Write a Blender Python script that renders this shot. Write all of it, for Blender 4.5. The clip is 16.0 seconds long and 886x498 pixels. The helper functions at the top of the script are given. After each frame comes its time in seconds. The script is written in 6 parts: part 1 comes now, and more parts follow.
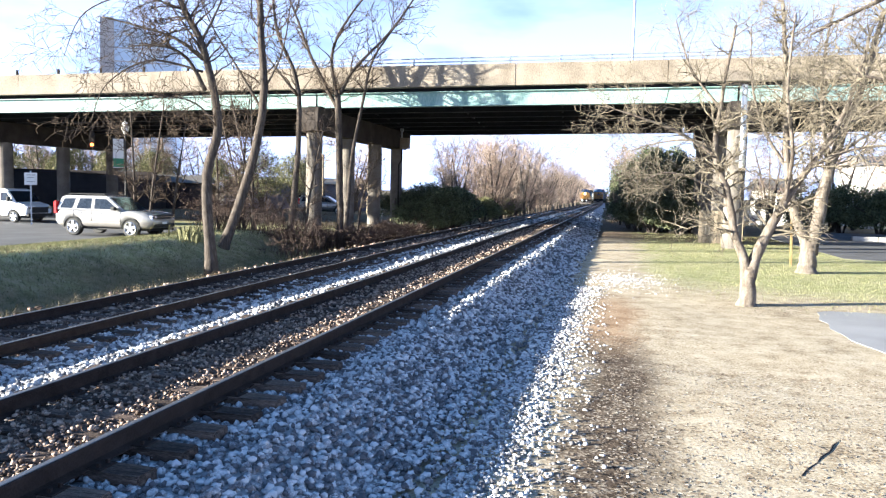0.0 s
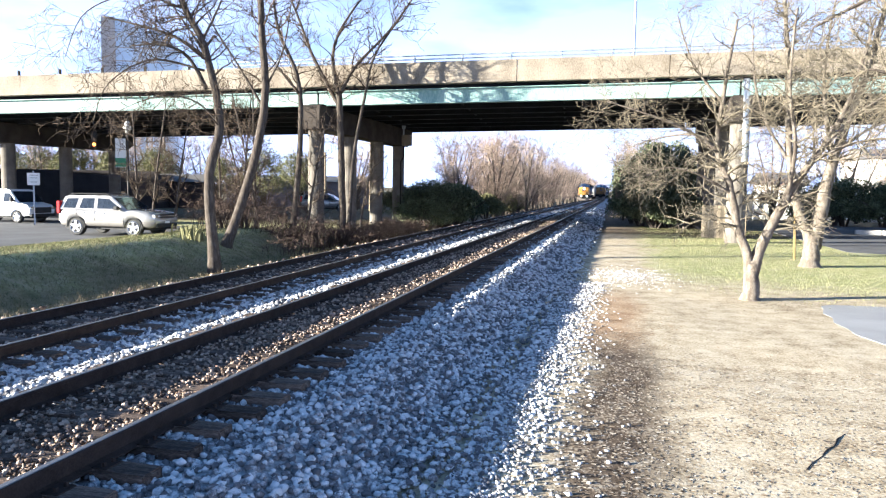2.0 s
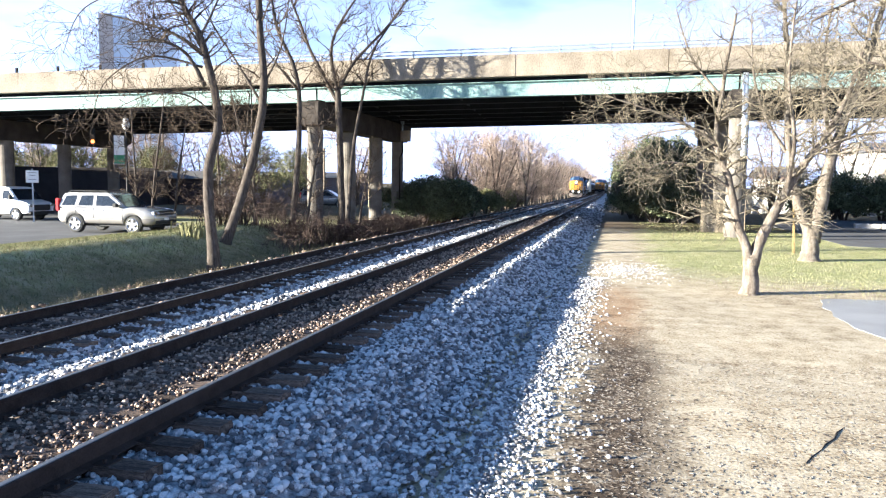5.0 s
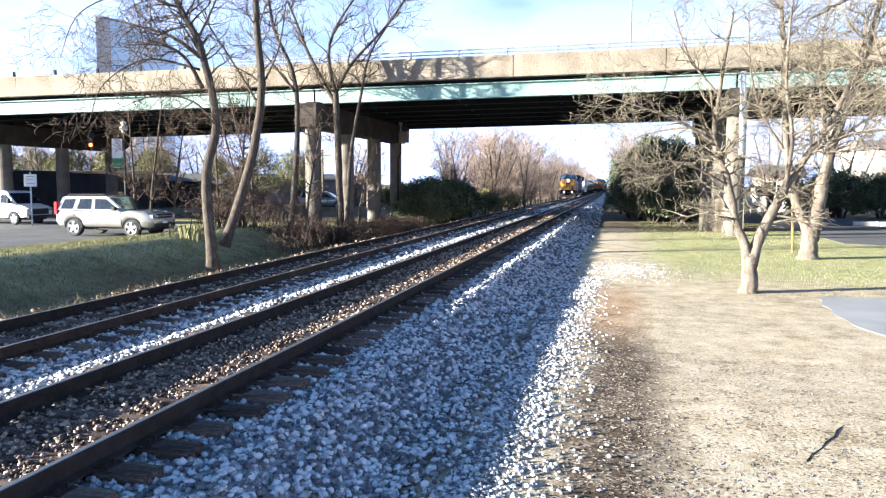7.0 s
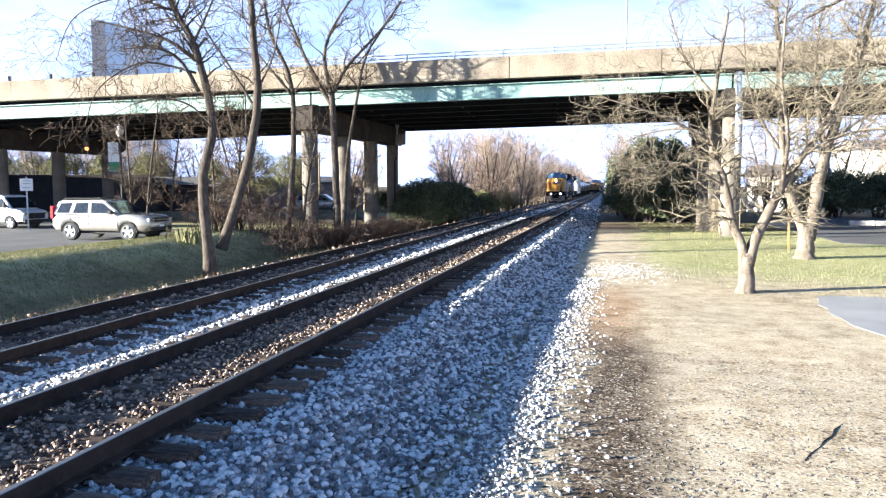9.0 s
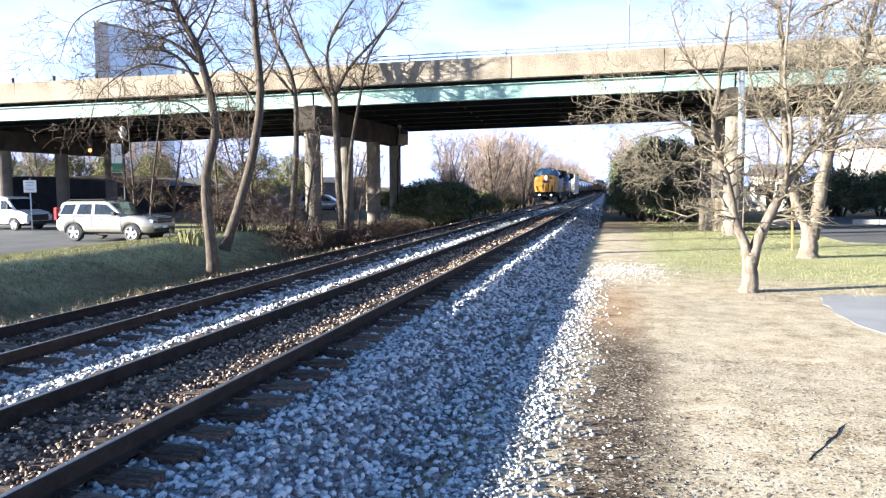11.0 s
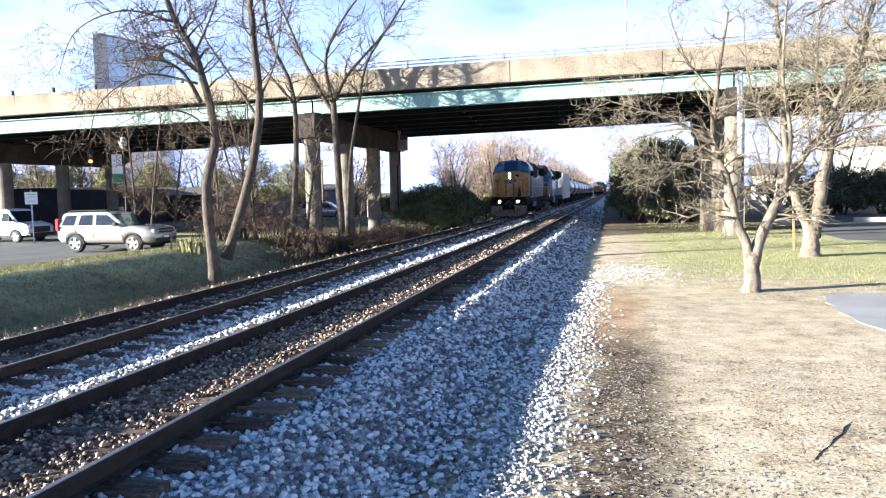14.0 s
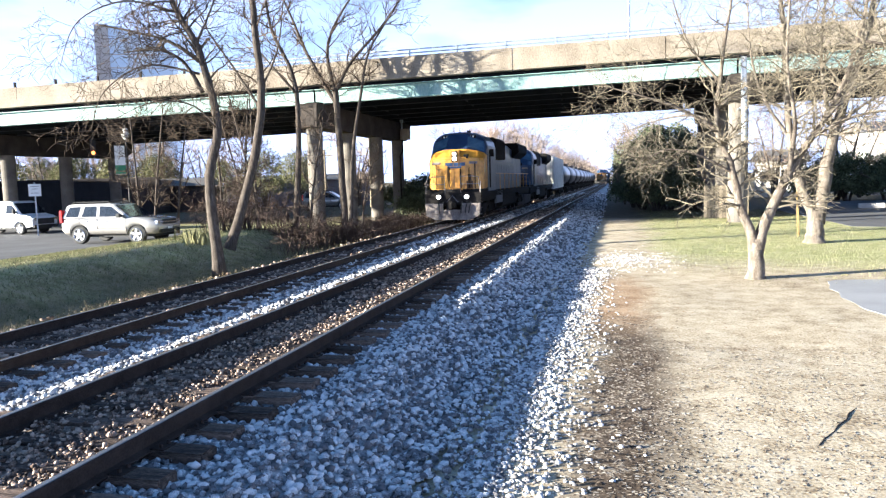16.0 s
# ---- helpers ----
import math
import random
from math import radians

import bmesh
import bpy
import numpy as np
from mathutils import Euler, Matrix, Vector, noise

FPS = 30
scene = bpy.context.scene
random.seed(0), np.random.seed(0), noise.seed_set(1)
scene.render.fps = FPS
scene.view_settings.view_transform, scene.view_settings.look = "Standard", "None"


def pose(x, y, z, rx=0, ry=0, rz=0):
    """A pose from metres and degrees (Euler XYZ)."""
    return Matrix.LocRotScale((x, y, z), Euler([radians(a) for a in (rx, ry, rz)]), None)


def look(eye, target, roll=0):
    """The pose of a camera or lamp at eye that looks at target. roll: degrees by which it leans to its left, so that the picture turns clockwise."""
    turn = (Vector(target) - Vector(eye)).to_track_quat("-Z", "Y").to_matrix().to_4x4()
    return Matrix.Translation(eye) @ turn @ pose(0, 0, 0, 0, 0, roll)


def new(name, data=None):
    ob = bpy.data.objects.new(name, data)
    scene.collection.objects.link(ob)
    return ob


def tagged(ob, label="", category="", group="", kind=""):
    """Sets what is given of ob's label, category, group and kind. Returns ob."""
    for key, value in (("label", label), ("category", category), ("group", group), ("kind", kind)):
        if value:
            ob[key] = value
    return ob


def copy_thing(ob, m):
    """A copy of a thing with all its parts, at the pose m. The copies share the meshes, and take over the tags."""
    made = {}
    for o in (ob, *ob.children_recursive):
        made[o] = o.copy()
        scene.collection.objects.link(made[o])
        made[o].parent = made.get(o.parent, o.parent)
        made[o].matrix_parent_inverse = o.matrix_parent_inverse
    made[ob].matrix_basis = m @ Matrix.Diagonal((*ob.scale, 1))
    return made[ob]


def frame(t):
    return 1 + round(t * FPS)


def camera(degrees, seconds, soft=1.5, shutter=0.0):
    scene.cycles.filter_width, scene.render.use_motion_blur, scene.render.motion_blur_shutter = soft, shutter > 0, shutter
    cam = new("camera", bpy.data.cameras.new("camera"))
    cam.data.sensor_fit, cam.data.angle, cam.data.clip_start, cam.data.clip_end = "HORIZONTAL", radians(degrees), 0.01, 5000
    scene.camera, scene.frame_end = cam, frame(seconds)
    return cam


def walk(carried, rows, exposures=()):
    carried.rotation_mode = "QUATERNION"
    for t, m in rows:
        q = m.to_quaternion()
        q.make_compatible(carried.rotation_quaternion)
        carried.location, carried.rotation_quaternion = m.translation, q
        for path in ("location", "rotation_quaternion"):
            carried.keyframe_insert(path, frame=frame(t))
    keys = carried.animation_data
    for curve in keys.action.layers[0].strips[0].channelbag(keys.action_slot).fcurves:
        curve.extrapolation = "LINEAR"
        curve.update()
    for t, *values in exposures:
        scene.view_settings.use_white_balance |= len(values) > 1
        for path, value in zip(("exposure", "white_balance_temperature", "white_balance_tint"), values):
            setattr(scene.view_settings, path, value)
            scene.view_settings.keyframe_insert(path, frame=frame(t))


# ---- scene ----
cam = camera(62.2, 16.0, soft=1.25)
EYE = (0.0, 0.0, 1.95)
walk(cam, [
    (0, pose(*EYE, 85.481, -1.494, 13.455)),
    (0.5, pose(*EYE, 85.320, -1.232, 13.378)),
    (1, pose(*EYE, 85.315, -1.223, 13.372)),
    (1.5, pose(*EYE, 85.139, -1.071, 13.605)),
    (2, pose(*EYE, 85.231, -1.010, 13.627)),
    (2.5, pose(*EYE, 85.243, -0.779, 13.577)),
    (3, pose(*EYE, 85.167, -0.680, 13.613)),
    (3.5, pose(*EYE, 84.980, -0.785, 13.449)),
    (4, pose(*EYE, 84.840, -0.868, 13.537)),
    (6.5, pose(*EYE, 84.996, -0.421, 13.516)),
    (7, pose(*EYE, 84.954, -0.320, 13.441)),
    (7.5, pose(*EYE, 85.055, -0.098, 13.376)),
    (8, pose(*EYE, 85.121, -0.049, 13.192)),
    (8.5, pose(*EYE, 85.027, 0.044, 13.374)),
    (9, pose(*EYE, 85.097, 0.016, 13.194)),
    (11.5, pose(*EYE, 85.110, 0.236, 13.428)),
    (12, pose(*EYE, 85.072, 0.330, 13.263)),
    (12.5, pose(*EYE, 85.215, 0.498, 13.411)),
    (13, pose(*EYE, 85.181, 0.666, 13.311)),
    (13.5, pose(*EYE, 85.373, 0.875, 13.455)),
    (14, pose(*EYE, 85.494, 1.185, 13.438)),
    (14.5, pose(*EYE, 85.436, 1.470, 13.475)),
    (15, pose(*EYE, 85.209, 1.464, 13.459)),
    (15.5, pose(*EYE, 84.899, 1.527, 13.604)),
    (16, pose(*EYE, 84.646, 1.601, 13.666)),
], exposures=[(0.0, 2.68, 5300, 10), (16.0, 2.68, 5300, 10)])

# ---- world and sun: low sun from behind the camera's left shoulder ----
SUN_EL, SUN_TH = radians(9.3), radians(64.0)
LIGHT = Vector((math.sin(SUN_TH) * math.cos(SUN_EL), math.cos(SUN_TH) * math.cos(SUN_EL), -math.sin(SUN_EL)))

world = bpy.data.worlds.new("sky")
scene.world = world
world.use_nodes = True
wt = world.node_tree
wt.nodes.clear()
sky = wt.nodes.new("ShaderNodeTexSky")
sky.sky_type, sky.sun_disc = "NISHITA", False
sky.sun_elevation, sky.sun_rotation = SUN_EL, radians(244.0)
sky.air_density, sky.dust_density, sky.ozone_density = 1.0, 0.3, 3.0
wcoord = wt.nodes.new("ShaderNodeTexCoord")
wmap = wt.nodes.new("ShaderNodeMapping")
wmap.inputs["Scale"].default_value = (1.0, 1.0, 3.2)
wnoise = wt.nodes.new("ShaderNodeTexNoise")
wnoise.inputs["Scale"].default_value, wnoise.inputs["Detail"].default_value = 2.6, 6.0
wramp = wt.nodes.new("ShaderNodeValToRGB")
wramp.color_ramp.elements[0].position, wramp.color_ramp.elements[1].position = 0.28, 0.54
wmix = wt.nodes.new("ShaderNodeMix")
wmix.data_type = "RGBA"
wmix.inputs["B"].default_value = (6.4, 7.0, 9.6, 1)
wback = wt.nodes.new("ShaderNodeBackground")
wback.inputs["Strength"].default_value = 0.036
wout = wt.nodes.new("ShaderNodeOutputWorld")
wt.links.new(wcoord.outputs["Generated"], wmap.inputs["Vector"])
wt.links.new(wmap.outputs["Vector"], wnoise.inputs["Vector"])
wt.links.new(wnoise.outputs["Fac"], wramp.inputs["Fac"])
wsep = wt.nodes.new("ShaderNodeSeparateXYZ")
wt.links.new(wcoord.outputs["Generated"], wsep.inputs[0])
wlow = wt.nodes.new("ShaderNodeMapRange")
wlow.inputs["From Min"].default_value, wlow.inputs["From Max"].default_value = 0.45, 0.10
wt.links.new(wsep.outputs[2], wlow.inputs["Value"])
wfac = wt.nodes.new("ShaderNodeMath")
wfac.operation = "MULTIPLY"
wt.links.new(wramp.outputs["Color"], wfac.inputs[0])
wt.links.new(wlow.outputs["Result"], wfac.inputs[1])
whaze = wt.nodes.new("ShaderNodeMapRange")
whaze.inputs["From Min"].default_value, whaze.inputs["From Max"].default_value = 0.30, 0.02
wt.links.new(wsep.outputs[2], whaze.inputs["Value"])
wmax = wt.nodes.new("ShaderNodeMath")
wmax.operation = "MAXIMUM"
wt.links.new(wfac.outputs[0], wmax.inputs[0])
wt.links.new(whaze.outputs["Result"], wmax.inputs[1])
wt.links.new(wmax.outputs[0], wmix.inputs["Factor"])
wt.links.new(sky.outputs["Color"], wmix.inputs["A"])
wt.links.new(wmix.outputs["Result"], wback.inputs["Color"])
wt.links.new(wback.outputs["Background"], wout.inputs["Surface"])

sun = new("sun", bpy.data.lights.new("sun", "SUN"))
sun.data.energy, sun.data.angle, sun.data.color = 5.0, radians(0.6), (1.0, 0.84, 0.59)
sun.matrix_world = look((-60, -25, 20), Vector((-60, -25, 20)) + LIGHT)


# ---- materials ----
def material(name, colors, scale=4.0, rough=0.8, metal=0.0, bump=0.15, fine=40.0, island=0.0, obj=0.0, emit=None, coat=0.0, spec=0.5, stretch=(1, 1, 1), split=(0.35, 0.65)):
    """A surface with two scales of noise between two or three colours, bump, and variation by island or by object."""
    m = bpy.data.materials.new(name)
    m.use_nodes = True
    nt = m.node_tree
    b = nt.nodes["Principled BSDF"]
    co = nt.nodes.new("ShaderNodeTexCoord")
    mp = nt.nodes.new("ShaderNodeMapping")
    mp.inputs["Scale"].default_value = stretch
    nt.links.new(co.outputs["Object"], mp.inputs["Vector"])
    n1, n2 = nt.nodes.new("ShaderNodeTexNoise"), nt.nodes.new("ShaderNodeTexNoise")
    for n, s, d in ((n1, scale, 5.0), (n2, fine, 3.0)):
        n.inputs["Scale"].default_value, n.inputs["Detail"].default_value = s, d
        nt.links.new(mp.outputs["Vector"], n.inputs["Vector"])
    add = nt.nodes.new("ShaderNodeMath")
    add.operation = "MULTIPLY_ADD"
    nt.links.new(n2.outputs["Fac"], add.inputs[0])
    add.inputs[1].default_value = 0.45
    half = nt.nodes.new("ShaderNodeMath")
    half.operation = "MULTIPLY"
    half.inputs[1].default_value = 0.55
    nt.links.new(n1.outputs["Fac"], half.inputs[0])
    nt.links.new(half.outputs[0], add.inputs[2])
    fac = add.outputs[0]
    for use, node, socket in ((island, "ShaderNodeNewGeometry", "Random Per Island"), (obj, "ShaderNodeObjectInfo", "Random")):
        if use:
            g = nt.nodes.new(node)
            k = nt.nodes.new("ShaderNodeMath")
            k.operation = "MULTIPLY_ADD"
            k.inputs[1].default_value = use
            nt.links.new(g.outputs[socket], k.inputs[0])
            sh = nt.nodes.new("ShaderNodeMath")
            sh.operation = "SUBTRACT"
            nt.links.new(fac, sh.inputs[0])
            sh.inputs[1].default_value = use / 2
            nt.links.new(sh.outputs[0], k.inputs[2])
            fac = k.outputs[0]
    ramp = nt.nodes.new("ShaderNodeValToRGB")
    el = ramp.color_ramp.elements
    el[0].position, el[1].position = split
    el[0].color, el[1].color = (*colors[0], 1), (*colors[-1], 1)
    if len(colors) == 3:
        el.new((split[0] + split[1]) / 2).color = (*colors[1], 1)
    nt.links.new(fac, ramp.inputs["Fac"])
    nt.links.new(ramp.outputs["Color"], b.inputs["Base Color"])
    b.inputs["Roughness"].default_value, b.inputs["Metallic"].default_value = rough, metal
    b.inputs["Coat Weight"].default_value = coat
    b.inputs["Specular IOR Level"].default_value = spec
    if bump:
        bp = nt.nodes.new("ShaderNodeBump")
        bp.inputs["Strength"].default_value, bp.inputs["Distance"].default_value = bump, 0.02
        nt.links.new(add.outputs[0], bp.inputs["Height"])
        nt.links.new(bp.outputs["Normal"], b.inputs["Normal"])
    if emit:
        b.inputs["Emission Color"].default_value, b.inputs["Emission Strength"].default_value = (*emit[0], 1), emit[1]
    return m


def ramped(nt, fac, stops):
    r = nt.nodes.new("ShaderNodeValToRGB")
    el = r.color_ramp.elements
    el[0].position, el[0].color = stops[0][0], (*stops[0][1], 1)
    el[1].position, el[1].color = stops[-1][0], (*stops[-1][1], 1)
    for p, c in stops[1:-1]:
        el.new(p).color = (*c, 1)
    nt.links.new(fac, r.inputs["Fac"])
    return r.outputs["Color"]


def ground_material():
    """Earth, dry litter and grass, by noise with soft ragged borders along the plan."""
    m = bpy.data.materials.new("ground_soil_and_grass")
    m.use_nodes = True
    nt = m.node_tree
    b = nt.nodes["Principled BSDF"]
    b.inputs["Roughness"].default_value, b.inputs["Specular IOR Level"].default_value = 0.95, 0.15
    co = nt.nodes.new("ShaderNodeTexCoord")
    def noise_at(scale, detail=5.0):
        n = nt.nodes.new("ShaderNodeTexNoise")
        n.inputs["Scale"].default_value, n.inputs["Detail"].default_value = scale, detail
        nt.links.new(co.outputs["Object"], n.inputs["Vector"])
        return n.outputs["Fac"]
    def calc(op, a, c, d=None):
        n = nt.nodes.new("ShaderNodeMath")
        n.operation = op
        for i, v in enumerate((a, c, d)):
            if v is None:
                continue
            if isinstance(v, (int, float)):
                n.inputs[i].default_value = v
            else:
                nt.links.new(v, n.inputs[i])
        return n.outputs[0]
    sep = nt.nodes.new("ShaderNodeSeparateXYZ")
    nt.links.new(co.outputs["Object"], sep.inputs[0])
    x, y = sep.outputs[0], sep.outputs[1]
    wob = calc("MULTIPLY_ADD", noise_at(0.55), 5.0, -2.5)
    grain = noise_at(30.0, 4.0)
    mid = noise_at(3.0)
    mixed = calc("MULTIPLY_ADD", grain, 0.55, calc("MULTIPLY", mid, 0.45))
    dirt = ramped(nt, mixed, [(0.34, (0.24, 0.185, 0.12)), (0.46, (0.48, 0.395, 0.27)), (0.58, (0.63, 0.545, 0.40)), (0.7, (0.72, 0.645, 0.50))])
    grass = ramped(nt, mixed, [(0.32, (0.25, 0.245, 0.10)), (0.46, (0.38, 0.385, 0.17)), (0.56, (0.52, 0.48, 0.28)), (0.68, (0.62, 0.55, 0.38))])
    dark = ramped(nt, mixed, [(0.35, (0.045, 0.03, 0.02)), (0.65, (0.17, 0.12, 0.08))])
    # lawn beyond the bare strip: past a slanted, ragged line on the right, and everywhere on the left bank
    right = calc("ADD", calc("MULTIPLY_ADD", x, 0.45, y), calc("MULTIPLY", wob, 0.8))
    clear = calc("MINIMUM", calc("MAXIMUM", calc("MULTIPLY_ADD", calc("ADD", x, calc("MULTIPLY", wob, 0.5)), 0.9, -0.6), 0.0), 1.0)
    gr = calc("MULTIPLY", clear, calc("SMOOTH_MIN", calc("MAXIMUM", calc("MULTIPLY_ADD", right, 0.4, -8.7), 0.0), 1.0, 0.1))
    gl = calc("MINIMUM", calc("MAXIMUM", calc("MULTIPLY_ADD", calc("ADD", x, calc("MULTIPLY", wob, 0.4)), -0.9, -10.2), 0.0), 1.0)
    mg = nt.nodes.new("ShaderNodeMix")
    mg.data_type = "RGBA"
    nt.links.new(calc("MINIMUM", calc("ADD", gr, gl), 1.0), mg.inputs["Factor"])
    nt.links.new(dirt, mg.inputs["A"])
    nt.links.new(grass, mg.inputs["B"])
    # brown litter under the shrubs past the overpass and in the ditch, darkened for shade
    far = calc("MINIMUM", calc("MAXIMUM", calc("MULTIPLY_ADD", calc("ADD", y, wob), 0.25, -10.2), 0.0), 0.85)
    ditch = calc("MINIMUM", calc("MAXIMUM", calc("MULTIPLY_ADD", calc("ADD", x, wob), 0.3, 5.0), 0.0), 0.7)
    left = calc("MULTIPLY", ditch, calc("LESS_THAN", x, -5.0))
    mf = nt.nodes.new("ShaderNodeMix")
    mf.data_type = "RGBA"
    nt.links.new(calc("MAXIMUM", far, left), mf.inputs["Factor"])
    nt.links.new(mg.outputs["Result"], mf.inputs["A"])
    nt.links.new(dark, mf.inputs["B"])
    mg = mf
    # damp dark earth in a band beside the ballast
    band = calc("SUBTRACT", 1.45, calc("MULTIPLY", calc("ABSOLUTE", calc("ADD", calc("ADD", x, 0.02), calc("MULTIPLY", wob, 0.22)), 0), 1.9))
    near = calc("MINIMUM", calc("MAXIMUM", calc("MULTIPLY_ADD", y, -0.4, 5.6), 0.0), 1.0)
    mb = nt.nodes.new("ShaderNodeMix")
    mb.data_type = "RGBA"
    nt.links.new(calc("MULTIPLY", calc("MINIMUM", calc("MAXIMUM", band, 0.0), 1.0), calc("MULTIPLY", near, calc("MINIMUM", calc("MAXIMUM", calc("MULTIPLY_ADD", mixed, -6.0, 4.3), 0.55), 1.0))), mb.inputs["Factor"])
    nt.links.new(mg.outputs["Result"], mb.inputs["A"])
    nt.links.new(ramped(nt, mixed, [(0.35, (0.055, 0.039, 0.027)), (0.65, (0.22, 0.165, 0.115))]), mb.inputs["B"])
    # rusty-orange leaf mould where the dark band runs out
    rust = calc("MULTIPLY", calc("MULTIPLY", calc("MINIMUM", calc("MAXIMUM", band, 0.0), 1.0), calc("MINIMUM", calc("MAXIMUM", calc("MULTIPLY_ADD", y, 0.5, -5.6), 0.0), 1.0)), calc("MINIMUM", calc("MAXIMUM", calc("MULTIPLY_ADD", y, -0.4, 7.6), 0.0), 0.75))
    mr = nt.nodes.new("ShaderNodeMix")
    mr.data_type = "RGBA"
    nt.links.new(rust, mr.inputs["Factor"])
    nt.links.new(mb.outputs["Result"], mr.inputs["A"])
    nt.links.new(ramped(nt, mixed, [(0.35, (0.26, 0.15, 0.08)), (0.65, (0.52, 0.36, 0.22))]), mr.inputs["B"])
    nt.links.new(mr.outputs["Result"], b.inputs["Base Color"])
    bp = nt.nodes.new("ShaderNodeBump")
    bp.inputs["Strength"].default_value, bp.inputs["Distance"].default_value = 0.3, 0.03
    nt.links.new(mixed, bp.inputs["Height"])
    nt.links.new(bp.outputs["Normal"], b.inputs["Normal"])
    return m


M_GROUND = ground_material()
M_BALLAST = material("ballast_bed", [(0.15, 0.145, 0.145), (0.37, 0.36, 0.36), (0.60, 0.59, 0.58)], scale=9, fine=26, rough=0.9, bump=0.9, spec=0.2)
M_STONE = material("crushed_stone", [(0.15, 0.145, 0.15), (0.44, 0.43, 0.435), (0.74, 0.73, 0.73)], scale=14, fine=90, rough=0.85, bump=0.3, island=0.62, spec=0.25)
M_FOUL = material("mud_fouled_stone", [(0.075, 0.055, 0.043), (0.235, 0.168, 0.125), (0.50, 0.385, 0.30)], scale=10, fine=70, rough=0.9, bump=0.3, island=0.5, spec=0.2)
M_RUST = material("rail_rust", [(0.024, 0.017, 0.014), (0.058, 0.041, 0.033)], scale=6, fine=60, rough=0.85, bump=0.2, spec=0.2)
M_RAILTOP = material("polished_rail_head", [(0.20, 0.19, 0.185), (0.33, 0.325, 0.32)], scale=3, fine=80, rough=0.45, metal=0.9, bump=0.03, stretch=(20, 0.3, 1))
M_TIE = material("creosoted_tie", [(0.022, 0.016, 0.013), (0.10, 0.072, 0.056), (0.27, 0.195, 0.15)], scale=5, fine=40, rough=0.9, bump=0.5, obj=0.16, stretch=(0.6, 5, 5), spec=0.2)
M_CONC = material("weathered_concrete", [(0.175, 0.145, 0.11), (0.295, 0.252, 0.198), (0.375, 0.33, 0.27)], scale=0.9, fine=18, rough=0.9, bump=0.25, stretch=(1, 1, 0.6), spec=0.2)
M_CONC_G = material("grey_pier_concrete", [(0.10, 0.09, 0.08), (0.22, 0.195, 0.165)], scale=1.4, fine=25, rough=0.9, bump=0.2, spec=0.2)
# shade on the deck's underside, put into a near-black base colour
M_DECK_SHADE = material("shade_darkened_deck_concrete", [(0.010, 0.011, 0.014), (0.026, 0.028, 0.034)], scale=1.4, fine=20, rough=0.95, bump=0.1, spec=0.1)
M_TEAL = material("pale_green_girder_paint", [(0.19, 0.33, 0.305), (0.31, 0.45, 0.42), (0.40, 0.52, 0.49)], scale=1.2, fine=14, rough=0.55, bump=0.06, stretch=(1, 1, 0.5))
# near-black copy of the girder paint, standing in for shade under the deck
M_TEAL_SHADE = material("shade_darkened_girder_steel", [(0.006, 0.008, 0.013), (0.016, 0.019, 0.028)], scale=1.5, fine=14, rough=0.8, bump=0.05)
# darker copy of the pier concrete: shade beneath the deck as base colour
M_CAP = material("shade_darkened_cap_concrete", [(0.035, 0.03, 0.027), (0.085, 0.072, 0.062)], scale=1.2, fine=22, rough=0.95, bump=0.2, spec=0.1)
M_STEEL = material("galvanised_steel", [(0.35, 0.37, 0.39), (0.5, 0.52, 0.54)], scale=8, fine=60, rough=0.45, metal=0.7, bump=0.05)
M_BARK = material("grey_brown_bark", [(0.035, 0.028, 0.023), (0.08, 0.066, 0.055), (0.14, 0.12, 0.10)], scale=7, fine=45, rough=0.95, bump=0.8, stretch=(2.5, 2.5, 0.5), spec=0.15)
M_BARK_P = material("pale_smooth_bark", [(0.07, 0.055, 0.042), (0.15, 0.125, 0.10), (0.27, 0.235, 0.195)], scale=5, fine=35, rough=0.9, bump=0.3, stretch=(2, 2, 0.5), spec=0.2)
M_TWIG = material("brown_twigs", [(0.055, 0.042, 0.032), (0.13, 0.10, 0.075)], scale=6, fine=30, rough=0.95, bump=0.0, spec=0.1)
M_TWIG_P = material("pale_budding_twigs", [(0.085, 0.072, 0.053), (0.22, 0.19, 0.14)], scale=6, fine=30, rough=0.9, bump=0.0, spec=0.15)
M_TWIG_T = material("tan_woodland_twigs", [(0.17, 0.128, 0.105), (0.37, 0.295, 0.235)], scale=2, fine=20, rough=0.95, bump=0.0, obj=0.5, spec=0.1)
M_BRAMBLE = material("reddish_bramble_canes", [(0.035, 0.025, 0.020), (0.11, 0.08, 0.065)], scale=3, fine=20, rough=0.95, bump=0.0, island=0.3, spec=0.1)
M_EVER = material("dark_evergreen_leaves", [(0.045, 0.062, 0.034), (0.11, 0.13, 0.068), (0.20, 0.215, 0.115)], scale=1.5, fine=20, rough=0.7, bump=0.0, island=0.35, spec=0.25)
M_SPRING = material("young_green_leaves", [(0.09, 0.095, 0.04), (0.24, 0.225, 0.11)], scale=1.5, fine=20, rough=0.8, bump=0.0, island=0.4, spec=0.2)
M_ROUGH = material("rough_bank_blades", [(0.055, 0.065, 0.03), (0.12, 0.125, 0.06), (0.27, 0.23, 0.135)], scale=0.5, fine=5, rough=0.9, bump=0.0, island=0.4, spec=0.15)
M_BLADE = material("short_lawn_blades", [(0.10, 0.115, 0.045), (0.19, 0.20, 0.085), (0.30, 0.27, 0.15)], scale=0.6, fine=5, rough=0.85, bump=0.0, island=0.35, spec=0.2)
M_STRAW = material("dry_straw_grass", [(0.18, 0.13, 0.07), (0.46, 0.37, 0.23)], scale=0.8, fine=8, rough=0.9, bump=0.0, island=0.4, spec=0.2)
